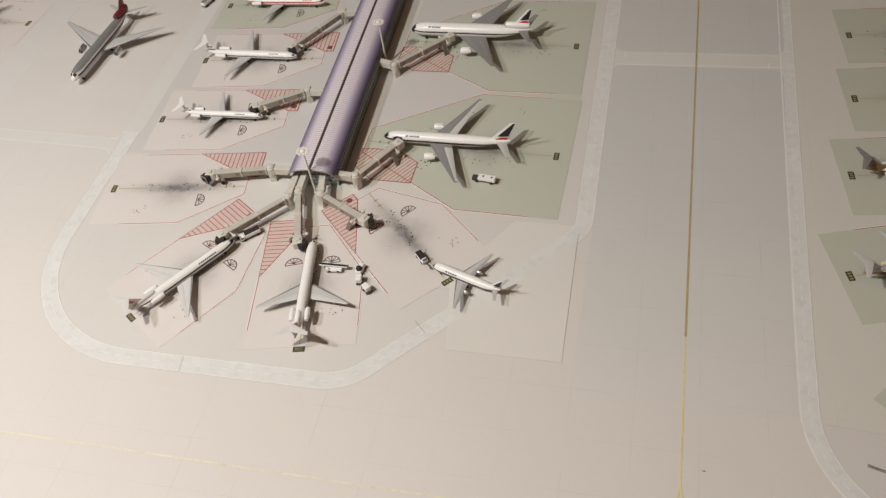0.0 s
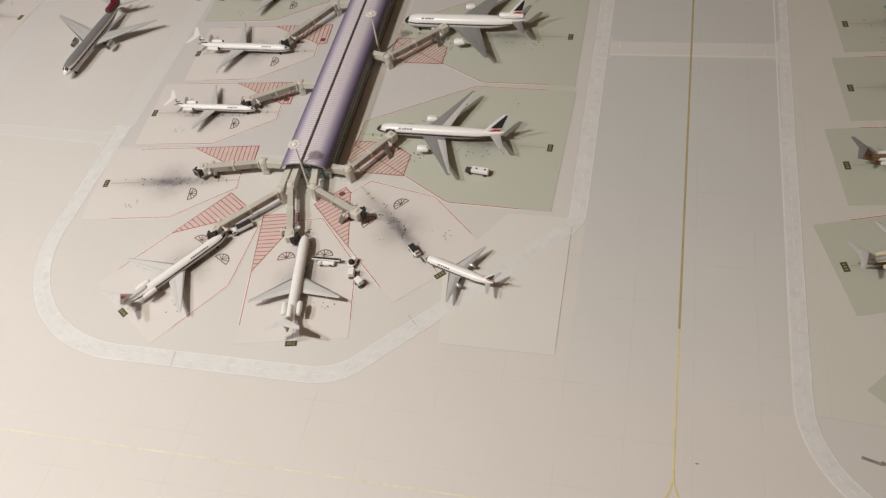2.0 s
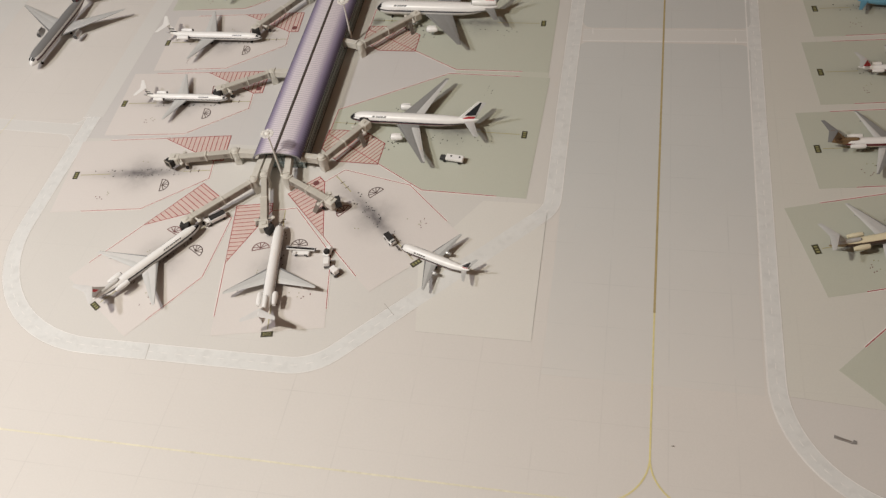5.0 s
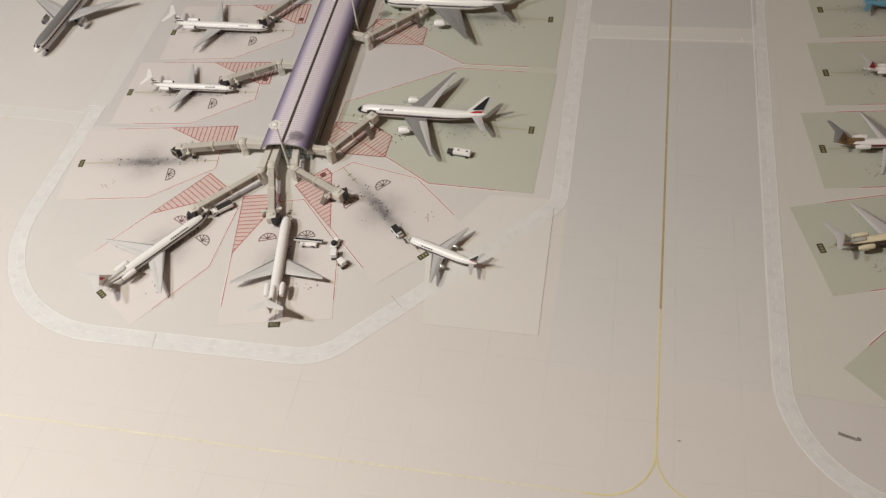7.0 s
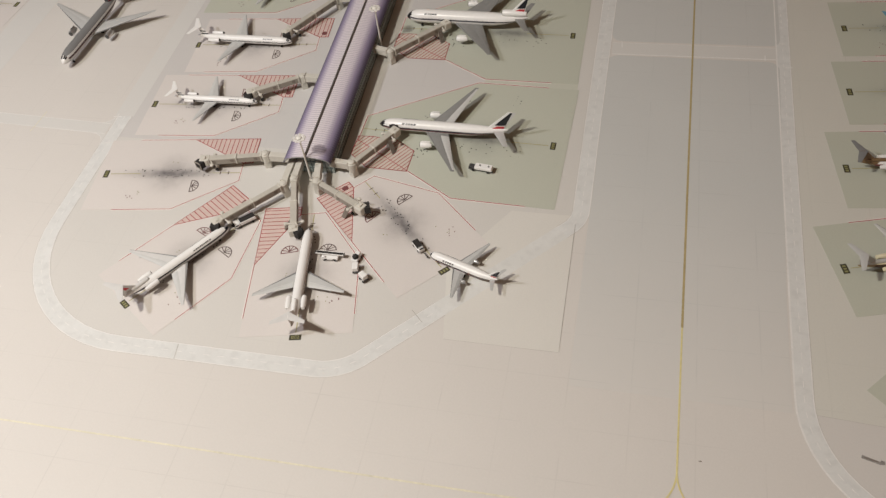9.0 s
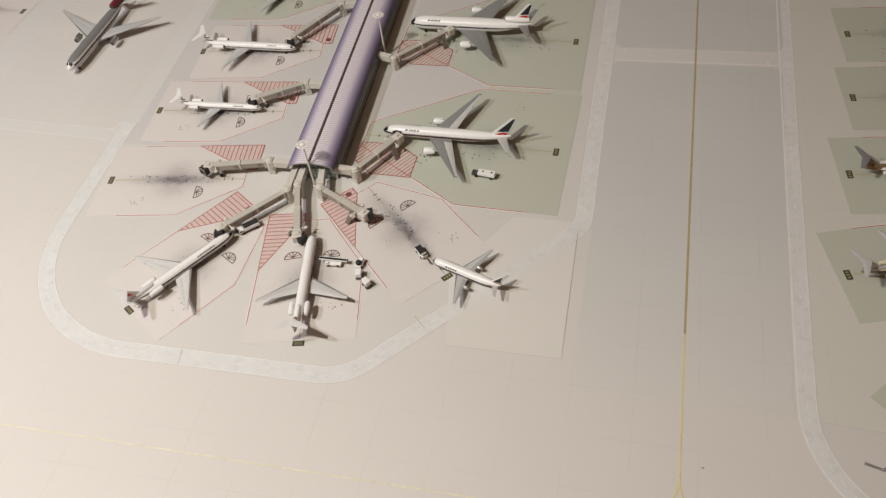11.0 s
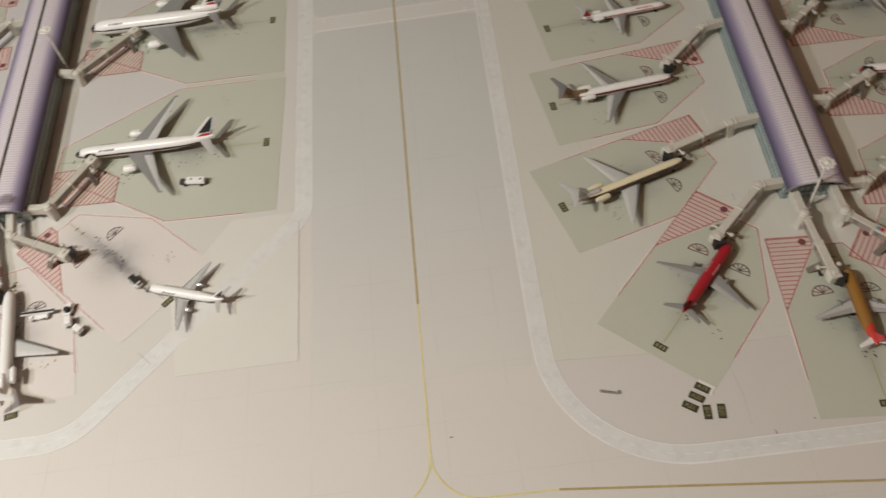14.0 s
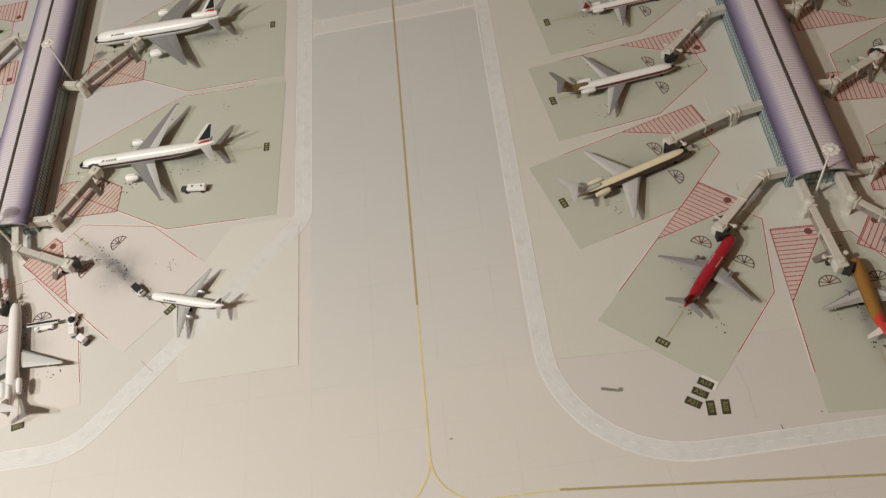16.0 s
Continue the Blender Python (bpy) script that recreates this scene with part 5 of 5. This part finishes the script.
def tug(place, heading, label, long):
    """A tow tractor: white hull with a dark deck and a low cab at its front."""
    t = thing("tow_tractor", pose(*place, 0.0007, 0, 0, heading), label, "vehicle")
    half = 0.0060 if long else 0.0046
    part("body", box((half * 2, 0.0052, 0.0026), (0, 0, 0.0024), 0.0005), WHITE, t)
    if long:
        part("deck", box((half * 1.50, 0.0049, 0.0009), (-half * 0.22, 0, 0.0041), 0.0002), RUBBER, t)
        cab = part("cab", box((half * 0.36, 0.0040, 0.0016), (half * 0.74, 0, 0.0044), 0.0005), LIGHT_WING, t)
        part("windscreen", box((0.0003, 0.0034, 0.0010), (half * 0.92, 0, 0.0046)), WINDOW, cab)
    else:
        cab = part("cab", lathe([(0.0023, 0.0036), (0.0024, 0.0052), (0.0018, 0.0062), (0.0006, 0.0066)], 16, at=(-0.0012, 0, 0)), RUBBER, t, "dark domed cab", smooth=True)
        part("engine_cover", box((0.0036, 0.0040, 0.0014), (0.0026, 0, 0.0043), 0.0005), WHITE, t)
    wheels(t, (-half * 0.6, half * 0.6), 0.0024)
    return t


tug((-0.1255, 0.4645), -48, "black and white tow tractor at the airliner's nose", True)
bar = thing("tow_bar", pose(-0.1185, 0.4575, 0.0022, 0, 0, -48), "thin dark tow bar between tractor and airliner", "tow bar")
part("bar", rod((-0.003, 0, 0), (0.003, 0, 0), 0.0004, sides=6), DARK_METAL, bar)
part("eye", lathe([(0.0007, -0.0003), (0.0007, 0.0003)], 10, at=(0.003, 0, 0)), DARK_METAL, bar)
tug((-0.171, 0.4475), 80, "small white baggage tractor with dark domed cab", False)

# A printed paper scrap left on the apron
scrap = solid("paper_scrap", prism([(-0.0065, -0.0009), (0.004, -0.0012), (0.0066, -0.0004), (0.0064, 0.0016), (0.0044, 0.0018), (0.004, 0.0006), (-0.0065, 0.0012)], 0, 0.0004), material("grey_speckled_print", (0.27, 0.255, 0.24), 0.6, vary=0.5, grain=900), "grey cut-out paper scrap lying on the apron", "paper scrap", at=pose(0.187, 0.3345, Z1, 0, 0, -14))
part("printed_bars", ribbon([(-0.005, 0), (0.003, 0)], 0.0008, 0.00042), JETWAY_DARK, scrap)

# Ceiling lamps out of view
for place in (LAMP_A, LAMP_B):
    t = thing("ceiling_lamp", Matrix.Translation((place[0], place[1], TOP)), "white ceiling lamp with a round rose", "ceiling lamp", "ceiling lamps")
    part("cord", rod((0, 0, place[2] - TOP + 0.09), (0, 0, 0), 0.003, sides=6), TRIM_WHITE, t)
    part("socket", lathe([(0.012, place[2] - TOP + 0.05), (0.014, place[2] - TOP + 0.09), (0.006, place[2] - TOP + 0.11)], 12), TRIM_WHITE, t)
    part("rose", lathe([(0.06, -0.02), (0.06, 0.0)], 24), LAMP_GLASS, t)
